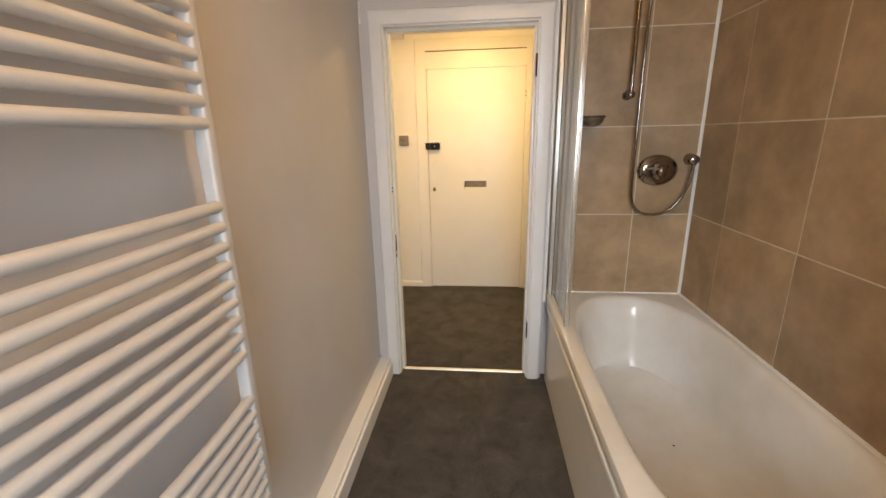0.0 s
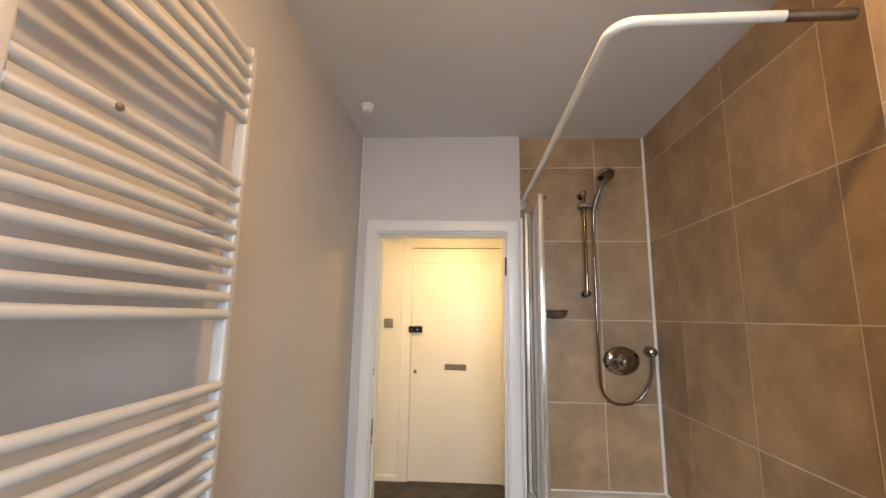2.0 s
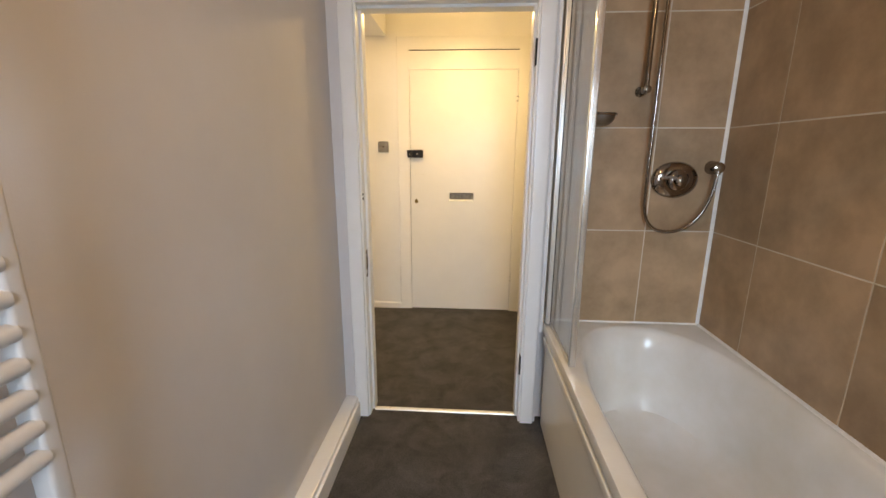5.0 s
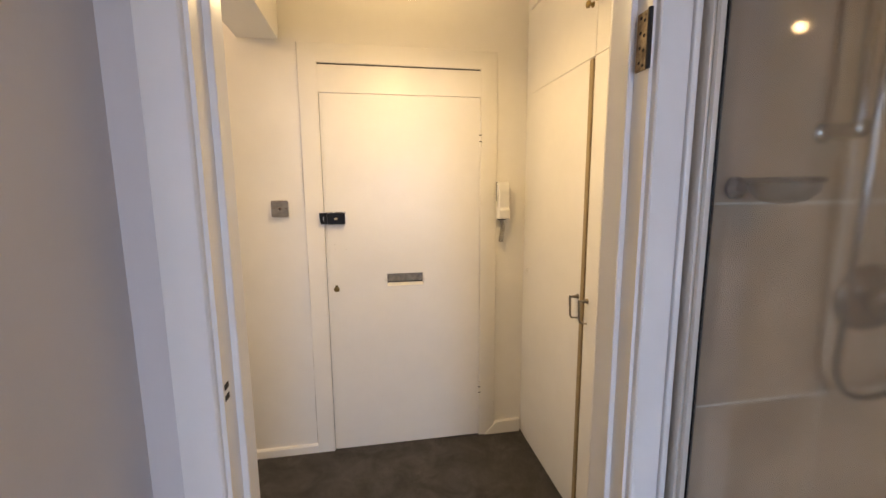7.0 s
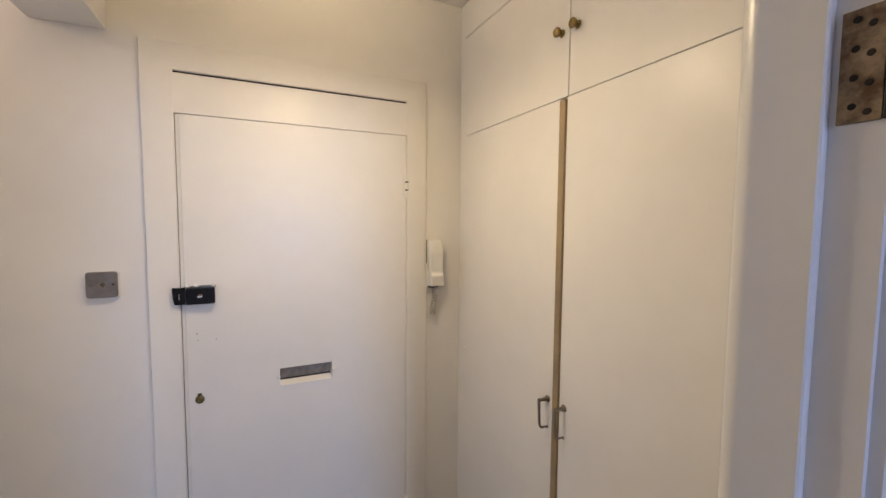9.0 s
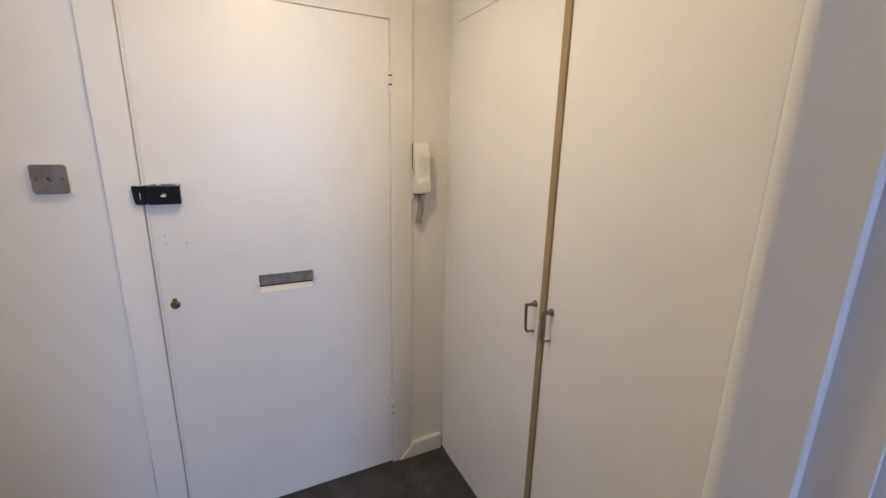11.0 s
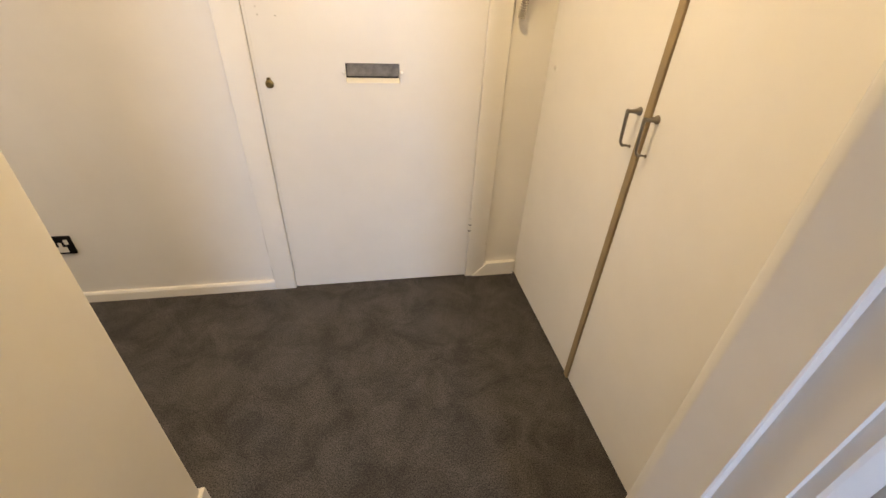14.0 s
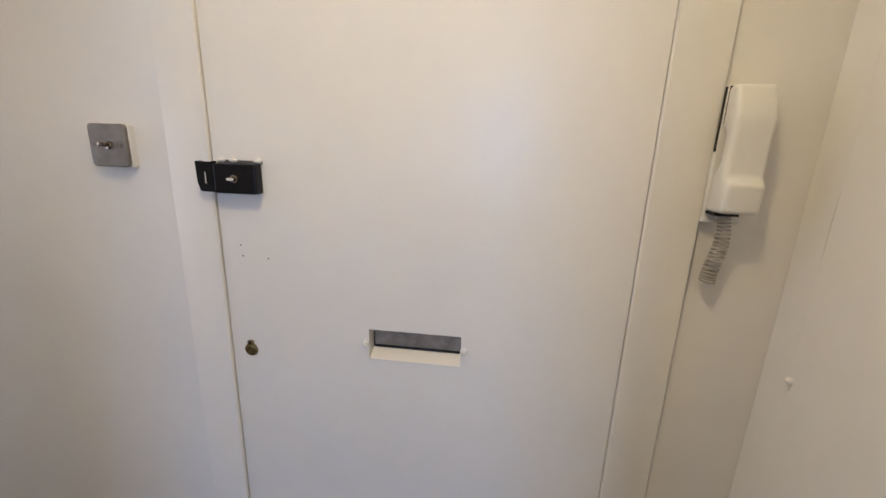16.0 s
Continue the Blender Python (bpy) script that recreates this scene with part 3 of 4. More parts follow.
# ---- hall fittings ----
sw = thing("light_switch", (-0.660, FRONT, 1.396), "brushed nickel toggle light switch on a white back box", "light switch")
part("back_box", rounded_plate(-0.701, -0.616, 1.351, 1.438, FRONT - 0.014, FRONT, 0.006), PLASTIC, sw, "white plastic pattress")
part("plate", rounded_plate(-0.704, -0.619, 1.354, 1.440, FRONT - 0.021, FRONT - 0.0135, 0.009), NICKEL, sw, "brushed nickel plate")
part("toggle", lathe((-0.661, FRONT - 0.020, 1.397), (-0.25, -1, 0.15), [(0, 0.009), (0.003, 0.008), (0.004, 0.004), (0.018, 0.0045), (0.020, 0.003)], 14), CHROME, sw, "short metal toggle", True)
for x in (-0.691, -0.631):
    part("screw", lathe((x, FRONT - 0.0205, 1.397), (0, -1, 0), [(0, 0.0042), (0.001, 0.0038)], 10), CHROME, sw)

so = thing("wall_socket", (-1.338, FRONT, 0.307), "single black nickel wall socket above the skirting", "socket")
part("plate", slab(-1.382, -1.296, FRONT - 0.009, FRONT, 0.264, 0.350, 0.003), BLACK, so, "dark nickel plate")
part("rocker", slab(-1.322, -1.308, FRONT - 0.014, FRONT - 0.008, 0.313, 0.335, 0.002), PLASTIC, so, "white switch rocker")
part("insert", slab(-1.364, -1.320, FRONT - 0.011, FRONT - 0.0085, 0.274, 0.300, 0.002), PLASTIC, so, "white pin insert")
part("earth_insert", slab(-1.348, -1.334, FRONT - 0.0115, FRONT - 0.0085, 0.299, 0.322, 0.002), PLASTIC, so)

ph = thing("entry_phone", (0.53, FRONT, 1.32), "white plastic door entry handset hung on the wall", "entry phone")
part("base_plate", slab(0.5045, 0.570, FRONT - 0.019, FRONT, 1.300, 1.534, 0.004, 3), PLASTIC, ph, "white wall base")
# dark strip on the surface: painted shadow between door frame and base
part("base_edge_shade", slab(0.5038, 0.5068, FRONT - 0.0182, FRONT - 0.0145, 1.425, 1.530), DARK, ph)
side = [(0.0185, 1.531), (0.046, 1.532), (0.063, 1.478), (0.061, 1.386), (0.074, 1.374), (0.071, 1.325), (0.0185, 1.322), (0.0185, 1.388), (0.034, 1.406), (0.035, 1.452), (0.0185, 1.470)]
bm = extrude_profile([(FRONT - d, z) for d, z in side], "x", 0.507, 0.568)
bmesh.ops.recalc_face_normals(bm, faces=bm.faces)
bmesh.ops.bevel(bm, geom=bm.edges[:], offset=0.0085, segments=4, profile=0.55, affect="EDGES", clamp_overlap=True)
part("handset", bm, PLASTIC, ph, "white handset with a rounded grip and mouthpiece", True)
# dark strip painting the shaded slit between handset and base
part("handset_edge_shade", slab(0.5088, 0.5112, FRONT - 0.0215, FRONT - 0.0180, 1.472, 1.531), DARK, ph)
part("cord_socket", slab(0.508, 0.548, FRONT - 0.050, FRONT - 0.020, 1.3185, 1.3235), DARK, ph)
core = smooth_path([(0.530, FRONT - 0.036, 1.322), (0.536, FRONT - 0.034, 1.300), (0.540, FRONT - 0.030, 1.272), (0.538, FRONT - 0.027, 1.245), (0.534, FRONT - 0.024, 1.215), (0.532, FRONT - 0.024, 1.192)], 48)
coil = []
for i, c in enumerate(core):
    a, u = 2 * math.pi * 19 * i / (len(core) - 1), i / (len(core) - 1)
    wide = 0.0085 + 0.0035 * min(1.0, u * 1.5)
    coil.append(c + Vector((wide * math.cos(a), wide * math.sin(a), 0)))
part("coiled_cord", tube(coil, 0.0024, 6), CORD, ph, "coiled off-white cord hanging from the handset", True)

th = thing("thermostat", (-0.57, 2.833, 1.50), "white wall dial control with a domed knob", "thermostat")
part("plate", slab(-0.570, -0.556, 2.786, 2.880, 1.496, 1.590, 0.006, 4), PLASTIC, th, smooth=True)
part("knob", lathe((-0.558, 2.836, 1.538), (1, 0, 0), [(0, 0.026), (0.005, 0.0255), (0.012, 0.022), (0.016, 0.015), (0.018, 0.005)], 26), PLASTIC, th, "domed white knob", True)
# dark strip below the knob: painted shade together with a small mark there
part("knob_shade_mark", slab(-0.559, -0.5568, 2.824, 2.846, 1.502, 1.505), DARK, th)

# ---- built-in cupboards ----
structure("cupboard_frame", slab(CUP + 0.012, CUP + 0.05, HALLFACE, FRONT, 0.0, CEIL + 0.01), CREAM_GLOSS, "off-white framing behind the cupboard doors")
bm = slab(CUP, CUP + 0.012, 3.938, FRONT - 0.001, 0.0, CEIL + 0.009)
slab(CUP, CUP + 0.012, HALLFACE, 2.755, 0.0, CEIL + 0.009, bm=bm)
slab(CUP - 0.001, CUP + 0.012, 2.755, 3.938, 2.432, CEIL + 0.009, bm=bm)
slab(CUP - 0.009, CUP + 0.003, 2.738, 2.752, 0.0, CEIL, 0.003, bm=bm)
slab(CUP - 0.014, CUP - 0.001, 2.755, 3.950, 2.424, 2.436, 0.003, bm=bm)
structure("cupboard_surround", bm, CREAM_GLOSS, "off-white cupboard surround with a thin moulding")
structure("cupboard_stile", slab(CUP - 0.013, CUP + 0.0125, 3.292, 3.318, 0.004, 1.990, 0.004), BARE_WOOD, "bare tan wooden strip between the cupboard doors")


def bow_handle(parent, y):
    """A pull: a thick tapered post above, a straight flat grip and a thin curled foot below."""
    f = CUP - 0.006
    h = part("handle", tube([(f - 0.036, y, 1.036), (f - 0.0365, y, 1.028), (f - 0.035, y, 0.99), (f - 0.033, y, 0.950), (f - 0.031, y, 0.944)], [0.0040, 0.0050, 0.0046, 0.0042, 0.0034], 10), NICKEL, parent, "worn nickel pull handle", True)
    part("post", lathe((f, y, 1.030), (-1, 0, 0), [(0, 0.0115), (0.003, 0.0110), (0.008, 0.0075), (0.020, 0.0054), (0.032, 0.0048), (0.034, 0.0057), (0.039, 0.005)], 16), NICKEL, h, smooth=True)
    part("foot", tube(smooth_path([(f - 0.032, y, 0.946), (f - 0.024, y, 0.937), (f - 0.012, y, 0.936), (f, y, 0.934)], 4), [0.004] * 6 + [0.0034] * 3 + [0.003] * 3 + [0.0055], 10), NICKEL, h, smooth=True)


c1 = thing("cupboard", (CUP, 3.63, 0), "tall flush off-white cupboard door beside the front door, closed", "cupboard", "hall cupboards")
part("door", slab(CUP - 0.006, CUP + 0.011, 3.319, 3.936, 0.006, 1.9955, 0.002), CREAM_GLOSS, c1)
bow_handle(c1, 3.346)
c2 = thing("cupboard", (CUP, 3.02, 0), "tall flush off-white cupboard door near the bathroom doorway, closed", "cupboard", "hall cupboards")
part("door", slab(CUP - 0.006, CUP + 0.011, 2.757, 3.291, 0.006, 1.9955, 0.002), CREAM_GLOSS, c2)
bow_handle(c2, 3.268)
for y0, y1, yk in ((3.289, 3.936, 3.322), (2.757, 3.285, 3.254)):
    c = thing("overhead_cupboard", (CUP, (y0 + y1) / 2, 2.0), "small flush off-white overhead cupboard door with a dark knob", "cupboard", "overhead cupboards")
    d = part("door", slab(CUP - 0.006, CUP + 0.011, y0, y1, 1.998, 2.424, 0.002), CREAM_GLOSS, c)
    part("knob", lathe((CUP - 0.006, yk, 2.193), (-1, 0, 0), [(0, 0.012), (0.003, 0.011), (0.006, 0.006), (0.012, 0.006), (0.016, 0.013), (0.022, 0.015), (0.027, 0.011), (0.029, 0.004)], 18), BRASS, d, "dark tarnished brass knob", True)

# ---- left-over door furniture in the bathroom doorway ----
def leaf_hinge(z, tall, label):
    h = thing("hinge", (OPEN_R, 2.497, z), label, "hinge", "old hinges")
    part("leaf_plate", slab(OPEN_R - 0.0025, OPEN_R + 0.001, 2.472, 2.504, z - tall / 2, z + tall / 2, 0.0006), RUST, h)
    part("pin", tube([(OPEN_R - 0.003, 2.466, z - tall / 2), (OPEN_R - 0.003, 2.466, z + tall / 2)], 0.0045, 10), DARK, h, smooth=True)
    for k in range(4):
        for dy in (-0.006, 0.005):
            zz = z - tall * 0.38 + k * tall * 0.253
            part("screw_hole", lathe((OPEN_R - 0.0024, 2.488 + dy, zz + dy * 0.6), (-1, 0, 0), [(0, 0.0034), (0.0008, 0.003)], 8), DARK, h)


leaf_hinge(1.762, 0.104, "rusty paint-spattered old hinge leaf on the door lining")
leaf_hinge(0.315, 0.095, "small dark old hinge leaf near the doorway floor")
st = thing("strike_plate", (OPEN_L, 2.505, 0.815), "worn dark metal latch keep let into the door lining", "strike plate")
part("plate", slab(OPEN_L - 0.001, OPEN_L + 0.0015, 2.490, 2.5195, 0.750, 0.884, 0.0006), RUST, st)
part("mortice", slab(OPEN_L + 0.0012, OPEN_L + 0.0022, 2.497, 2.5125, 0.790, 0.858), DARK, st, "black empty latch hole")
for y0, y1, z0, z1 in ((2.487, 2.494, 0.772, 0.790), (2.489, 2.498, 0.806, 0.846), (2.486, 2.492, 0.858, 0.868), (2.511, 2.516, 0.796, 0.842)):
    part("ragged_lip", slab(OPEN_L + 0.001, OPEN_L + 0.0042, y0, y1, z0, z1, 0.0012), WHITE_GLOSS if y0 < 2.489 else RUST, st, "bent flake of metal and old paint")
for z in (0.764, 0.872):
    part("screw", lathe((OPEN_L + 0.001, 2.504, z), (1, 0, 0), [(0, 0.0042), (0.0012, 0.0038)], 10), DARK, st)
s2 = thing("strike_hole", (OPEN_L, 2.49, 1.147), "two dark screw holes in the white door lining", "screw holes")
for z in (1.137, 1.157):
    part("screw_hole", slab(OPEN_L - 0.001, OPEN_L + 0.0012, 2.472, 2.490, z - 0.005, z + 0.005), DARK, s2)

# ---- bath ----
bath = thing("bath", (0.79, 1.72, 0), "white enamelled bath built in along the tiled wall, empty", "bath")
BX0, BX1, BY0, BY1 = 0.414, 1.158, 0.924, 2.510


def loop(cx, cy, hx, hy_near, hy_far, power_near, power_far, z, n=112):
    pts = []
    for k in range(n):
        a = 2 * math.pi * k / n
        c, s = math.cos(a), math.sin(a)
        p = power_far if s > 0 else power_near
        pts.append((cx + hx * math.copysign(abs(c) ** (2 / p), c), cy + (hy_far if s > 0 else hy_near) * math.copysign(abs(s) ** (2 / p), s), z))
    return pts


mx, my = (BX0 + BX1) / 2, 1.72
ix = 0.806
rows_ = [
    loop(mx, my, (BX1 - BX0) / 2 - 0.004, my - BY0, BY1 - my, 60, 60, RIM - 0.045),
    loop(mx, my, (BX1 - BX0) / 2, my - BY0, BY1 - my, 60, 60, RIM - 0.040),
    loop(mx, my, (BX1 - BX0) / 2, my - BY0, BY1 - my, 60, 60, RIM - 0.008),
    loop(mx, my, (BX1 - BX0) / 2 - 0.003, my - BY0 - 0.003, BY1 - my - 0.003, 60, 60, RIM - 0.001),
    loop(mx, my, (BX1 - BX0) / 2 - 0.009, my - BY0 - 0.009, BY1 - my - 0.009, 50, 50, RIM),
    loop(ix, my, 0.338, 0.735, 0.742, 5, 2.6, RIM),
    loop(ix, my, 0.330, 0.727, 0.734, 5, 2.6, RIM - 0.003),
    loop(ix, my, 0.316, 0.712, 0.720, 4.6, 2.6, RIM - 0.018),
    loop(ix, my, 0.302, 0.690, 0.700, 4.4, 2.6, RIM - 0.08),
    loop(ix, my, 0.284, 0.650, 0.668, 4.2, 2.5, RIM - 0.20),
    loop(ix, my, 0.270, 0.600, 0.635, 4.0, 2.5, RIM - 0.31),
    loop(ix, my, 0.250, 0.560, 0.610, 3.8, 2.7, RIM - 0.36),
    loop(ix, my, 0.215, 0.500, 0.560, 3.6, 2.8, RIM - 0.385),
    loop(ix, my, 0.150, 0.400, 0.430, 3.4, 2.8, RIM - 0.393),
    loop(ix, my, 0.05, 0.150, 0.150, 3, 2.8, RIM - 0.397),
]
bm = bmesh.new()
rings = [[bm.verts.new(p) for p in r] for r in rows_]
for a, b in zip(rings, rings[1:]):
    k = len(a)
    for i in range(k):
        bm.faces.new((a[i], a[(i + 1) % k], b[(i + 1) % k], b[i]))
bm.faces.new(rings[-1])
tub = part("tub", bm, ENAMEL, bath, "white enamelled tub with a rolled rim", True)
pn = part("side_panel", slab(0.424, 0.440, 0.930, 2.440, 0.012, 0.498, 0.003), PANEL, bath, "off-white side panel of the bath")
part("top_strip", slab(0.412, 0.426, 0.930, 2.440, 0.452, 0.490, 0.006, 3), PANEL, pn, "cream half-round strip", True)
# near-black strips paint the shade under the rim and below the panel
part("panel_top_shade", slab(0.426, 0.438, 0.930, 2.440, 0.490, 0.502), DARK, bath)
part("panel_foot_shade", slab(0.436, 0.446, 0.930, 2.44, 0.0, 0.03), DARK, bath)
bs = thing("bath_seal", (0.79, 2.5, RIM), "white sealant bead between the bath and the tiles", "sealant")
part("end_bead", extrude_profile([(2.512, RIM - 0.002), (2.500, RIM - 0.001), (2.503, RIM + 0.005), (2.512, RIM + 0.010)], "x", 0.40, 1.16), SEALANT, bs, smooth=True)
part("side_bead", extrude_profile([(1.161, RIM - 0.002), (1.146, RIM - 0.001), (1.149, RIM + 0.004), (1.161, RIM + 0.008)], "y", 0.93, 2.50), SEALANT, bs, smooth=True)
part("corner_bead", extrude_profile([(1.160, 2.512), (1.145, 2.5055), (1.1525, 2.5005), (1.1568, 2.494)], "z", RIM, CEIL - 0.002), SEALANT, bs, "uneven white bead up the tile corner", True)
db = thing("debris", (0.856, 1.757, 0.16), "tiny dark speck lying in the empty bath", "debris")
part("speck", lathe((0.856, 1.757, RIM - 0.392), (0, 0, 1), [(0, 0.004), (0.002, 0.0035), (0.003, 0.001)], 8), DARK, db)

# ---- shower screen ----
sc = thing("shower_screen", (0.441, 2.25, RIM), "hinged clear glass bath screen in an aluminium frame", "shower screen")
g = part("glass", slab(0.4385, 0.4445, 2.040, 2.486, 0.566, 2.062, 0.001), GLASS, sc, "clear water-marked glass")
g.visible_shadow = False
part("edge_profile", slab(0.429, 0.453, 2.020, 2.046, 0.560, 2.066, 0.003, 3), POLISHED, sc, "bright polished aluminium edge profile", True)
part("wall_profile", slab(0.4205, 0.4525, 2.445, 2.506, 0.552, 2.074, 0.003), SATIN, sc, "satin white aluminium wall profile", True)
part("glazing_clip", slab(0.4255, 0.4490, 2.4335, 2.4435, 0.554, 2.070, 0.002), SATIN, sc, "narrow aluminium glazing clip", True)
part("gasket", slab(0.4365, 0.4465, 2.4312, 2.4350, 0.556, 2.066, 0.001), BLACK, sc, "dark rubber glazing gasket")
part("bottom_seal", slab(0.4395, 0.4435, 2.044, 2.470, 0.550, 0.568), PLASTIC, sc, "clear plastic drip seal")
part("top_stop", lathe((0.441, 2.040, 2.052), (1, 0, 0), [(-0.004, 0.006), (0.022, 0.006), (0.024, 0.009), (0.030, 0.009)], 12), CHROME, sc, smooth=True)

# ---- curtain rail ----
cr = thing("curtain_rail", (0.412, 2.5, 2.14), "white enamelled bent shower curtain rail", "curtain rail")
bend = [(0.412, 2.49, 2.142), (0.415, 1.9, 2.145), (0.418, 1.4, 2.148), (0.421, 1.06, 2.15)]
bend += [(0.421 + 0.06 * (1 - math.cos(a)), 1.01 - 0.06 * math.sin(a), 2.15) for a in (math.pi / 2 * k / 8 for k in range(9))]
bend += [(0.60, 0.949, 2.151), (0.80, 0.947, 2.152)]
part("rod", tube(bend, 0.0125, 14), PLASTIC, cr, smooth=True)
part("end_sleeve", tube([(0.80, 0.947, 2.152), (0.949, 0.946, 2.152)], 0.0135, 14), NICKEL, cr, "tarnished metal sleeve", True)
part("wall_flange", lathe((0.412, 2.502, 2.142), (0, -1, 0), [(0, 0.030), (0.006, 0.030), (0.016, 0.020), (0.024, 0.017)], 20), PLASTIC, cr, "round white wall flange", True)
hl = thing("drill_hole", (0.442, 2.50, 2.37), "small empty dark screw holes in the wall tiles", "drill holes")
for x, z in ((0.424, 2.386), (0.462, 2.386), (0.442, 2.356), (0.566, 2.060)):
    part("hole", lathe((x, 2.5035, z), (0, -1, 0), [(0, 0.0045), (0.0012, 0.004)], 10), DARK, hl)

# ---- shower ----
sh = thing("shower_set", (0.767, 2.5, 1.6), "chrome slide-rail hand shower fixed to the tiles", "shower")
part("slide_bar", tube([(0.767, 2.440, 1.600), (0.767, 2.440, 2.205)], 0.0105, 14), CHROME, sh, smooth=True)
for z in (1.607, 2.196):
    br = part("bracket", lathe((0.767, 2.504, z), (0, -1, 0), [(0, 0.022), (0.006, 0.021), (0.010, 0.015), (0.045, 0.015), (0.060, 0.019), (0.076, 0.017), (0.082, 0.008)], 18), CHROME, sh, "rounded chrome wall bracket", True)
part("slider", slab(0.735, 0.835, 2.418, 2.462, 2.108, 2.136, 0.009, 3), NICKEL, sh, "chrome slider with a handset cradle", True)
part("handle", tube(smooth_path([(0.815, 2.415, 2.085), (0.822, 2.400, 2.13), (0.842, 2.372, 2.20), (0.858, 2.345, 2.240)], 5), 0.0125, 12), NICKEL, sh, "hand shower handle", True)
part("head", lathe((0.868, 2.348, 2.282), (0.10, -0.55, -0.85), [(-0.022, 0.016), (-0.014, 0.034), (0.0, 0.046), (0.012, 0.048), (0.018, 0.044), (0.019, 0.030)], 26), CHROME, sh, "round chrome shower head", True)
hose = smooth_path([(0.814, 2.415, 2.085), (0.812, 2.432, 1.95), (0.813, 2.440, 1.70), (0.815, 2.445, 1.45), (0.818, 2.452, 1.22), (0.828, 2.460, 1.09), (0.868, 2.465, 1.025), (0.935, 2.465, 1.005), (1.01, 2.462, 1.025), (1.068, 2.455, 1.09), (1.098, 2.448, 1.18), (1.108, 2.446, 1.265)], 26)
part("hose", tube(hose, [0.0066 + 0.0009 * (i % 2) for i in range(len(hose))], 10), CHROME, sh, "ribbed chrome hose", True)
el = thing("wall_outlet", (1.11, 2.5, 1.29), "round chrome hose outlet on the tiles", "shower outlet")
part("rose", lathe((1.110, 2.504, 1.290), (0, -1, 0), [(0, 0.030), (0.008, 0.030), (0.022, 0.026), (0.050, 0.027), (0.064, 0.022), (0.070, 0.010)], 22), CHROME, el, smooth=True)
part("nut", tube([(1.108, 2.446, 1.262), (1.109, 2.446, 1.284)], 0.011, 10), CHROME, el, smooth=True)
mv = thing("shower_valve", (0.956, 2.5, 1.235), "oval polished chrome shower valve with a round control", "shower valve")
part("plate", lathe((0.956, 2.504, 1.235), (0, -1, 0), [(0, 0.080), (0.006, 0.080), (0.014, 0.074), (0.022, 0.058), (0.026, 0.040)], 40, 1.27), CHROME, mv, "oval chrome plate", True)
kn = part("control_ring", lathe((0.956, 2.480, 1.235), (0, -1, 0), [(0, 0.046), (0.020, 0.044), (0.028, 0.036), (0.030, 0.026)], 28), CHROME, mv, smooth=True)
part("control_knob", lathe((0.956, 2.452, 1.235), (0, -1, 0), [(0, 0.026), (0.020, 0.024), (0.027, 0.016), (0.029, 0.004)], 22), CHROME, kn, smooth=True)
part("lever", tube([(0.944, 2.440, 1.243), (0.905, 2.436, 1.250), (0.872, 2.440, 1.246)], [0.007, 0.006, 0.005], 10), NICKEL, kn, "short flow lever", True)
sd = thing("soap_dish", (0.585, 2.5, 1.49), "small chrome soap dish holder on the tiles", "soap dish")
part("mount", lathe((0.560, 2.504, 1.492), (0, -1, 0), [(0, 0.024), (0.008, 0.023), (0.016, 0.012), (0.05, 0.010)], 18), CHROME, sd, smooth=True)
part("ring", tube([(0.585 + 0.062 * math.cos(a), 2.420 + 0.055 * math.sin(a), 1.506) for a in (2 * math.pi * k / 32 for k in range(33))], 0.0055, 8), CHROME, sd, "chrome holder ring", True)
part("bowl", lathe((0.585, 2.420, 1.504), (0, 0, -1), [(0, 0.053), (0.002, 0.055), (0.020, 0.051), (0.036, 0.036), (0.042, 0.014)], 24, 1.08), NICKEL, sd, "shallow dull metal bowl", True)

# ---- towel radiator ----
rd = thing("towel_radiator", (-0.48, 0.73, 0.5), "tall white ladder towel radiator fixed to the wall", "radiator")
BAR_Z = [2.100 - 0.0410 * i for i in range(5)] + [1.774 - 0.039 * i for i in range(9)] + [1.306 - 0.0401 * i for i in range(9)] + [0.871 - 0.0382 * i for i in range(8)]
for y0, y1 in ((0.463, 0.488), (0.985, 1.010)):
    up = part("upright", slab(-0.492, -0.462, y0, y1, 0.545, 2.136, 0.006, 3), RADIATOR, rd, "square white upright", True)
    for z in (0.604, 1.657):
        part("bracket", tube([(LEFT, (y0 + y1) / 2, z), (-0.49, (y0 + y1) / 2, z)], 0.010, 10), RADIATOR, up, smooth=True)
bar_mesh = None
for z in BAR_Z:
    if bar_mesh is None:
        first = part("bar", tube(smooth_path([(-0.470, 0.484, z), (-0.463, 0.60, z), (-0.461, 0.735, z), (-0.463, 0.87, z), (-0.470, 0.989, z)], 3), 0.0118, 14), RADIATOR, rd, smooth=True)
        bar_mesh, z_first = first.data, z
    else:
        b = new("bar", bar_mesh)
        b.parent = rd
        b.location = (0, 0, z - z_first)
part("air_valve", lathe((-0.452, 0.627, 1.774), (1, 0, 0.1), [(0, 0.007), (0.006, 0.0065), (0.008, 0.004)], 12), NICKEL, rd, "small tarnished air valve", True)
part("bleed_screw", lathe((-0.470, 0.965, 1.735), (1, 0, 0), [(0, 0.006), (0.010, 0.006)], 10), NICKEL, rd, smooth=True)

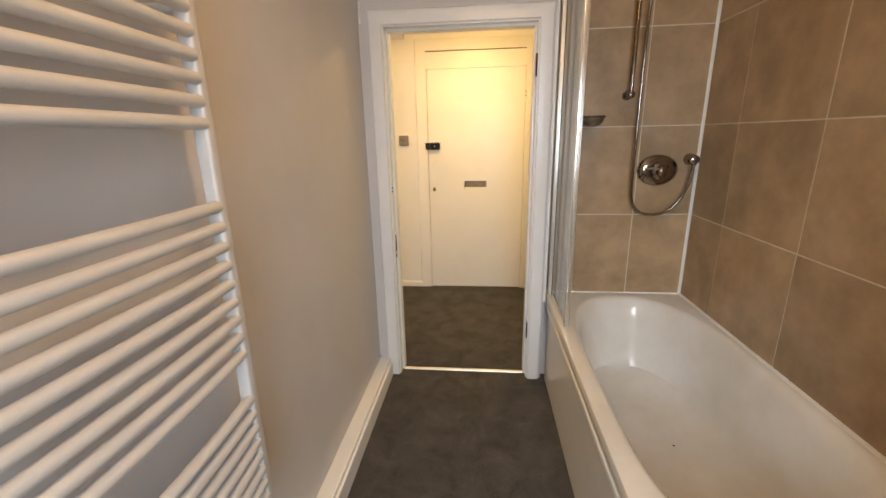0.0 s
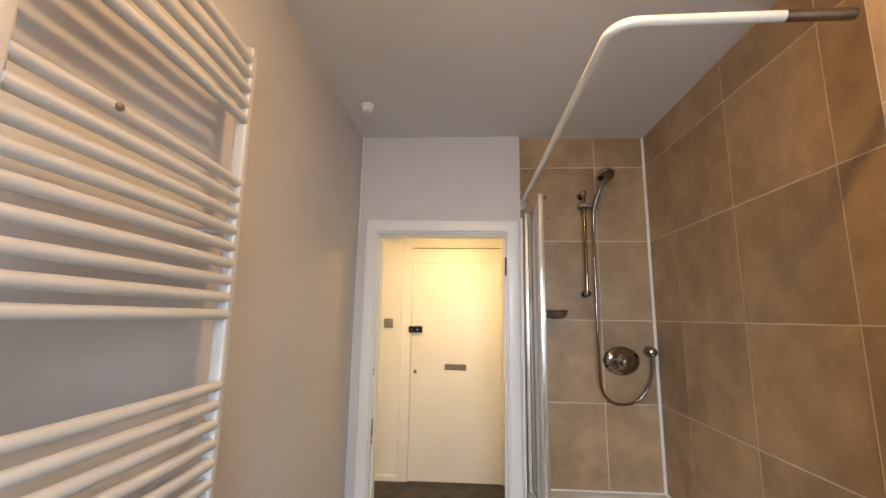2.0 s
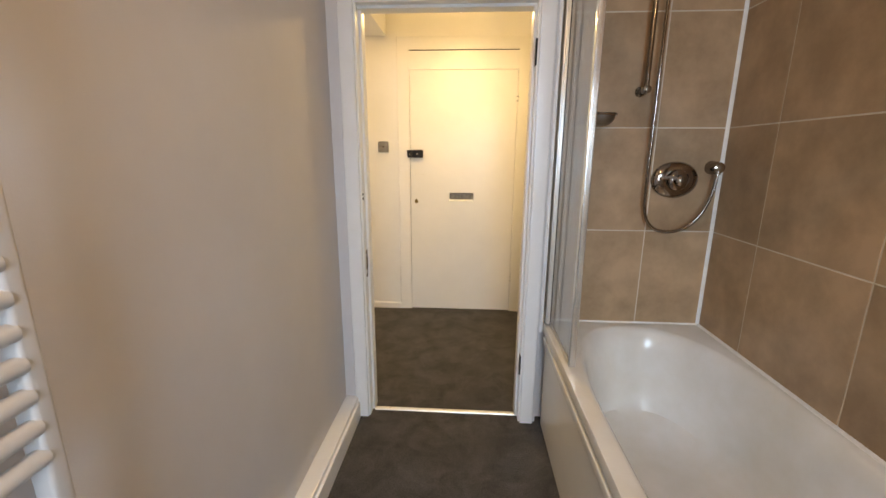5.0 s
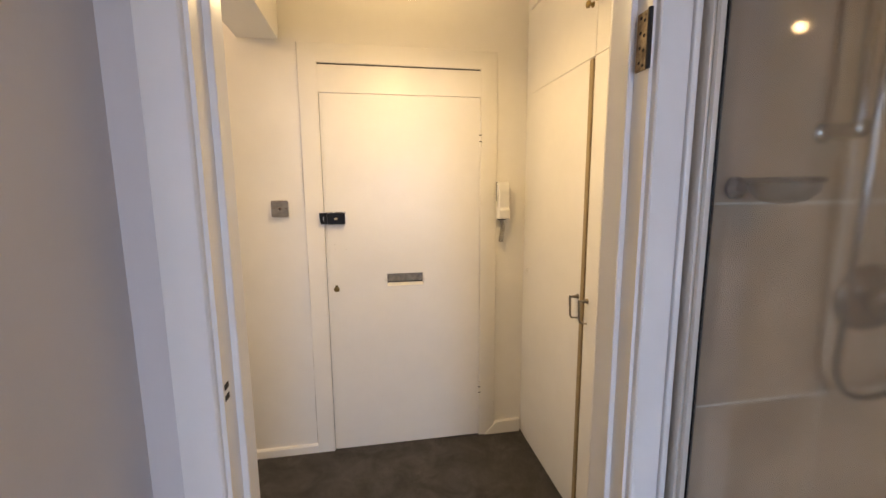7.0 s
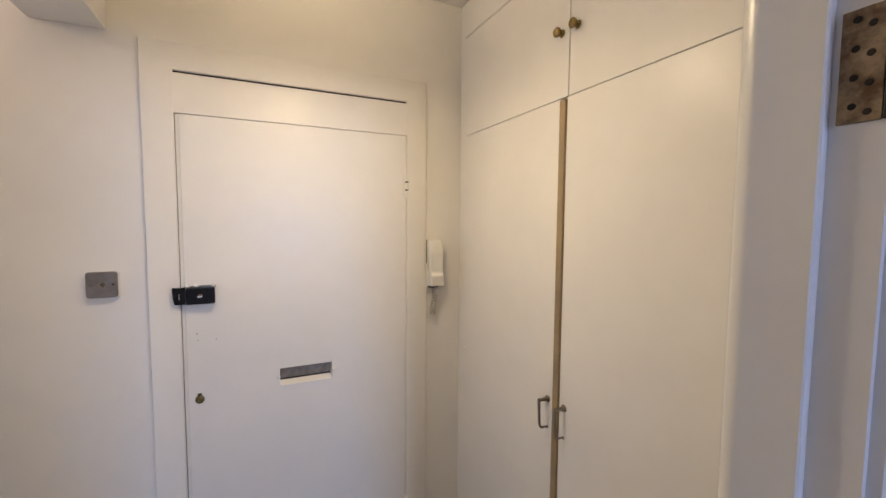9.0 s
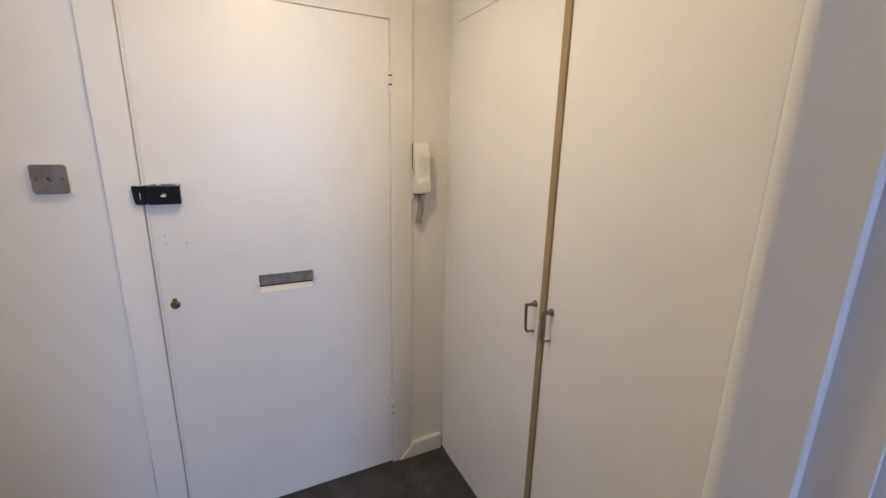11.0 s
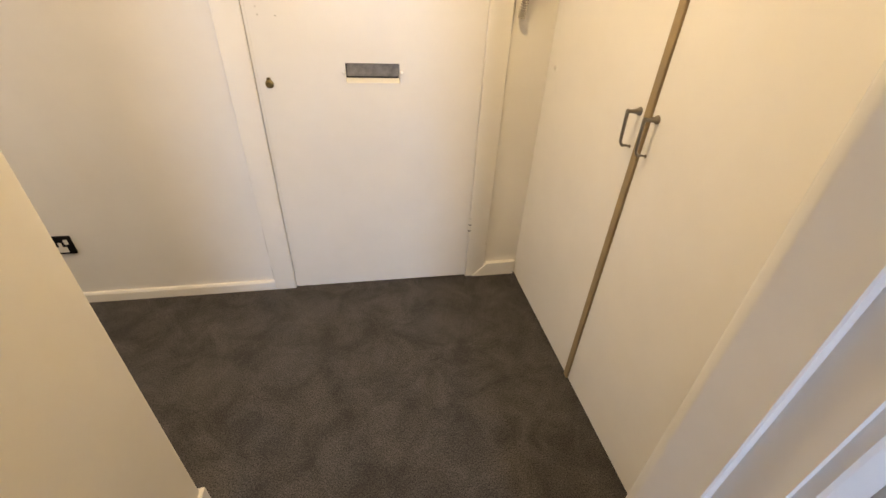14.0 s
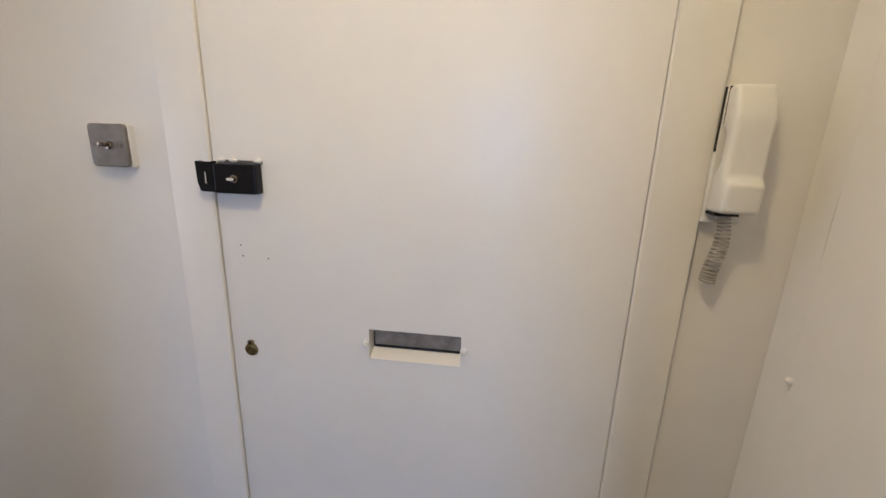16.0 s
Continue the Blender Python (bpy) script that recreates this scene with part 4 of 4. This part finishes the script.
# ---- ceiling fittings ----
cc = thing("ceiling_rose", (-0.455, 2.07, CEIL), "small round white pull-cord cap on the ceiling", "ceiling fitting")
part("cap", lathe((-0.452, 2.07, CEIL), (0, 0, -1), [(0, 0.034), (0.010, 0.034), (0.014, 0.028), (0.034, 0.026), (0.040, 0.020)], 22), PLASTIC, cc, smooth=True)
bl = thing("ceiling_light", (0.20, 0.60, CEIL), "round opal bathroom ceiling light, switched on", "ceiling light")
part("base", lathe((0.20, 0.60, CEIL), (0, 0, -1), [(0, 0.13), (0.02, 0.13), (0.03, 0.11)], 28), PLASTIC, bl, smooth=True)
part("diffuser", lathe((0.20, 0.60, CEIL - 0.03), (0, 0, -1), [(0, 0.11), (0.022, 0.108), (0.036, 0.095), (0.044, 0.06), (0.047, 0.02)], 28), BULB, bl, smooth=True)


def pendant(x, y, top, label):
    """A ceiling rose and flex; the hall lamp's unseen drum shade is added separately."""
    p = thing("pendant_light", (x, y, top), label, "pendant light", "hall pendants")
    part("rose", lathe((x, y, top), (0, 0, -1), [(0, 0.04), (0.015, 0.038), (0.028, 0.012)], 18), PLASTIC, p, smooth=True)
    part("flex", tube([(x, y, top - 0.02), (x, y, 2.345)], 0.003, 8), PLASTIC, p, smooth=True)
    return p


pl = pendant(-0.03, 3.355, CEIL + 0.01, "hall pendant light with an added, unseen drum shade")
# unseen drum, added to spread the hall lamp's light
part("shade", lathe((-0.03, 3.355, 2.212), (0, 0, 1), [(0, 0.083), (0.003, 0.085), (0.112, 0.085), (0.115, 0.083)], 32), SHADE, pl, "added glowing drum that spreads the hall lamp's light, never in view", True)
fp = pendant(-1.15, 3.66, CEIL + 0.01, "far hall pendant light with a bare bulb")
part("holder", lathe((-1.15, 3.66, 2.40), (0, 0, -1), [(0, 0.012), (0.03, 0.018), (0.06, 0.018)], 14), PLASTIC, fp, smooth=True)

# ---- wall tiles ----
tile_cache = {}


def tile(parent, axis, u0, u1, z0, z1, face, out):
    """One tile on the wall: joints 5 mm wide, face 2 mm proud of the grout, edges eased."""
    w, h = u1 - u0 - 0.0055, z1 - z0 - 0.0055
    key = (axis, out, round(w, 3), round(h, 3))
    if key not in tile_cache:
        bm = bmesh.new()
        lips = []
        for inset, d in ((0, -0.002), (0, 0.0012), (0.0009, 0.0018)):
            q = []
            for a, b in ((-1, -1), (1, -1), (1, 1), (-1, 1)):
                u, v = a * (w / 2 - inset), b * (h / 2 - inset)
                q.append(bm.verts.new((u, out * d, v) if axis == "x" else (out * d, u, v)))
            lips.append(q)
        for a, b in zip(lips, lips[1:]):
            for k in range(4):
                bm.faces.new((a[k], a[(k + 1) % 4], b[(k + 1) % 4], b[k]))
        bm.faces.new(lips[-1])
        bmesh.ops.recalc_face_normals(bm, faces=bm.faces)
        if sum(f.normal[1 if axis == "x" else 0] * out for f in bm.faces if len(f.verts) == 4) < 0:
            bmesh.ops.reverse_faces(bm, faces=bm.faces)
        me = bpy.data.meshes.new("tile")
        bm.to_mesh(me)
        bm.free()
        me.materials.append(TILE)
        tile_cache[key] = me
    ob = new("tile", tile_cache[key])
    ob.parent = parent
    c = (u0 + u1) / 2, (z0 + z1) / 2
    ob.location = (c[0], face, c[1]) if axis == "x" else (face, c[0], c[1])
    return ob


Z_ROWS = [(0.548, 1.001), (1.001, 1.459), (1.459, 1.921), (1.921, 2.380), (2.380, CEIL)]
end_grout = structure("trim_grout", slab(0.4005, RIGHT - 0.0005, TILED - 0.003, TILED + 0.0005, 0.50, CEIL - 0.0005), GROUT, "pale grout bed behind the end wall tiles")
for z0, z1 in Z_ROWS:
    for x0, x1 in ((0.402, 0.858), (0.858, 1.156)):
        tile(end_grout, "x", x0, x1, z0, z1, TILED - 0.003, -1)
    for y0, y1 in ((2.210, 2.505), (1.740, 2.210), (1.274, 1.740), (0.924, 1.274)):
        tile(wall_east, "y", y0, y1, z0, z1, RIGHT, -1)
    for y0, y1 in ((0.465, 0.921), (0.005, 0.465), (-0.45, 0.005), (BACK, -0.45)):
        tile(nib, "y", y0, y1, z0, z1, 0.950, -1)
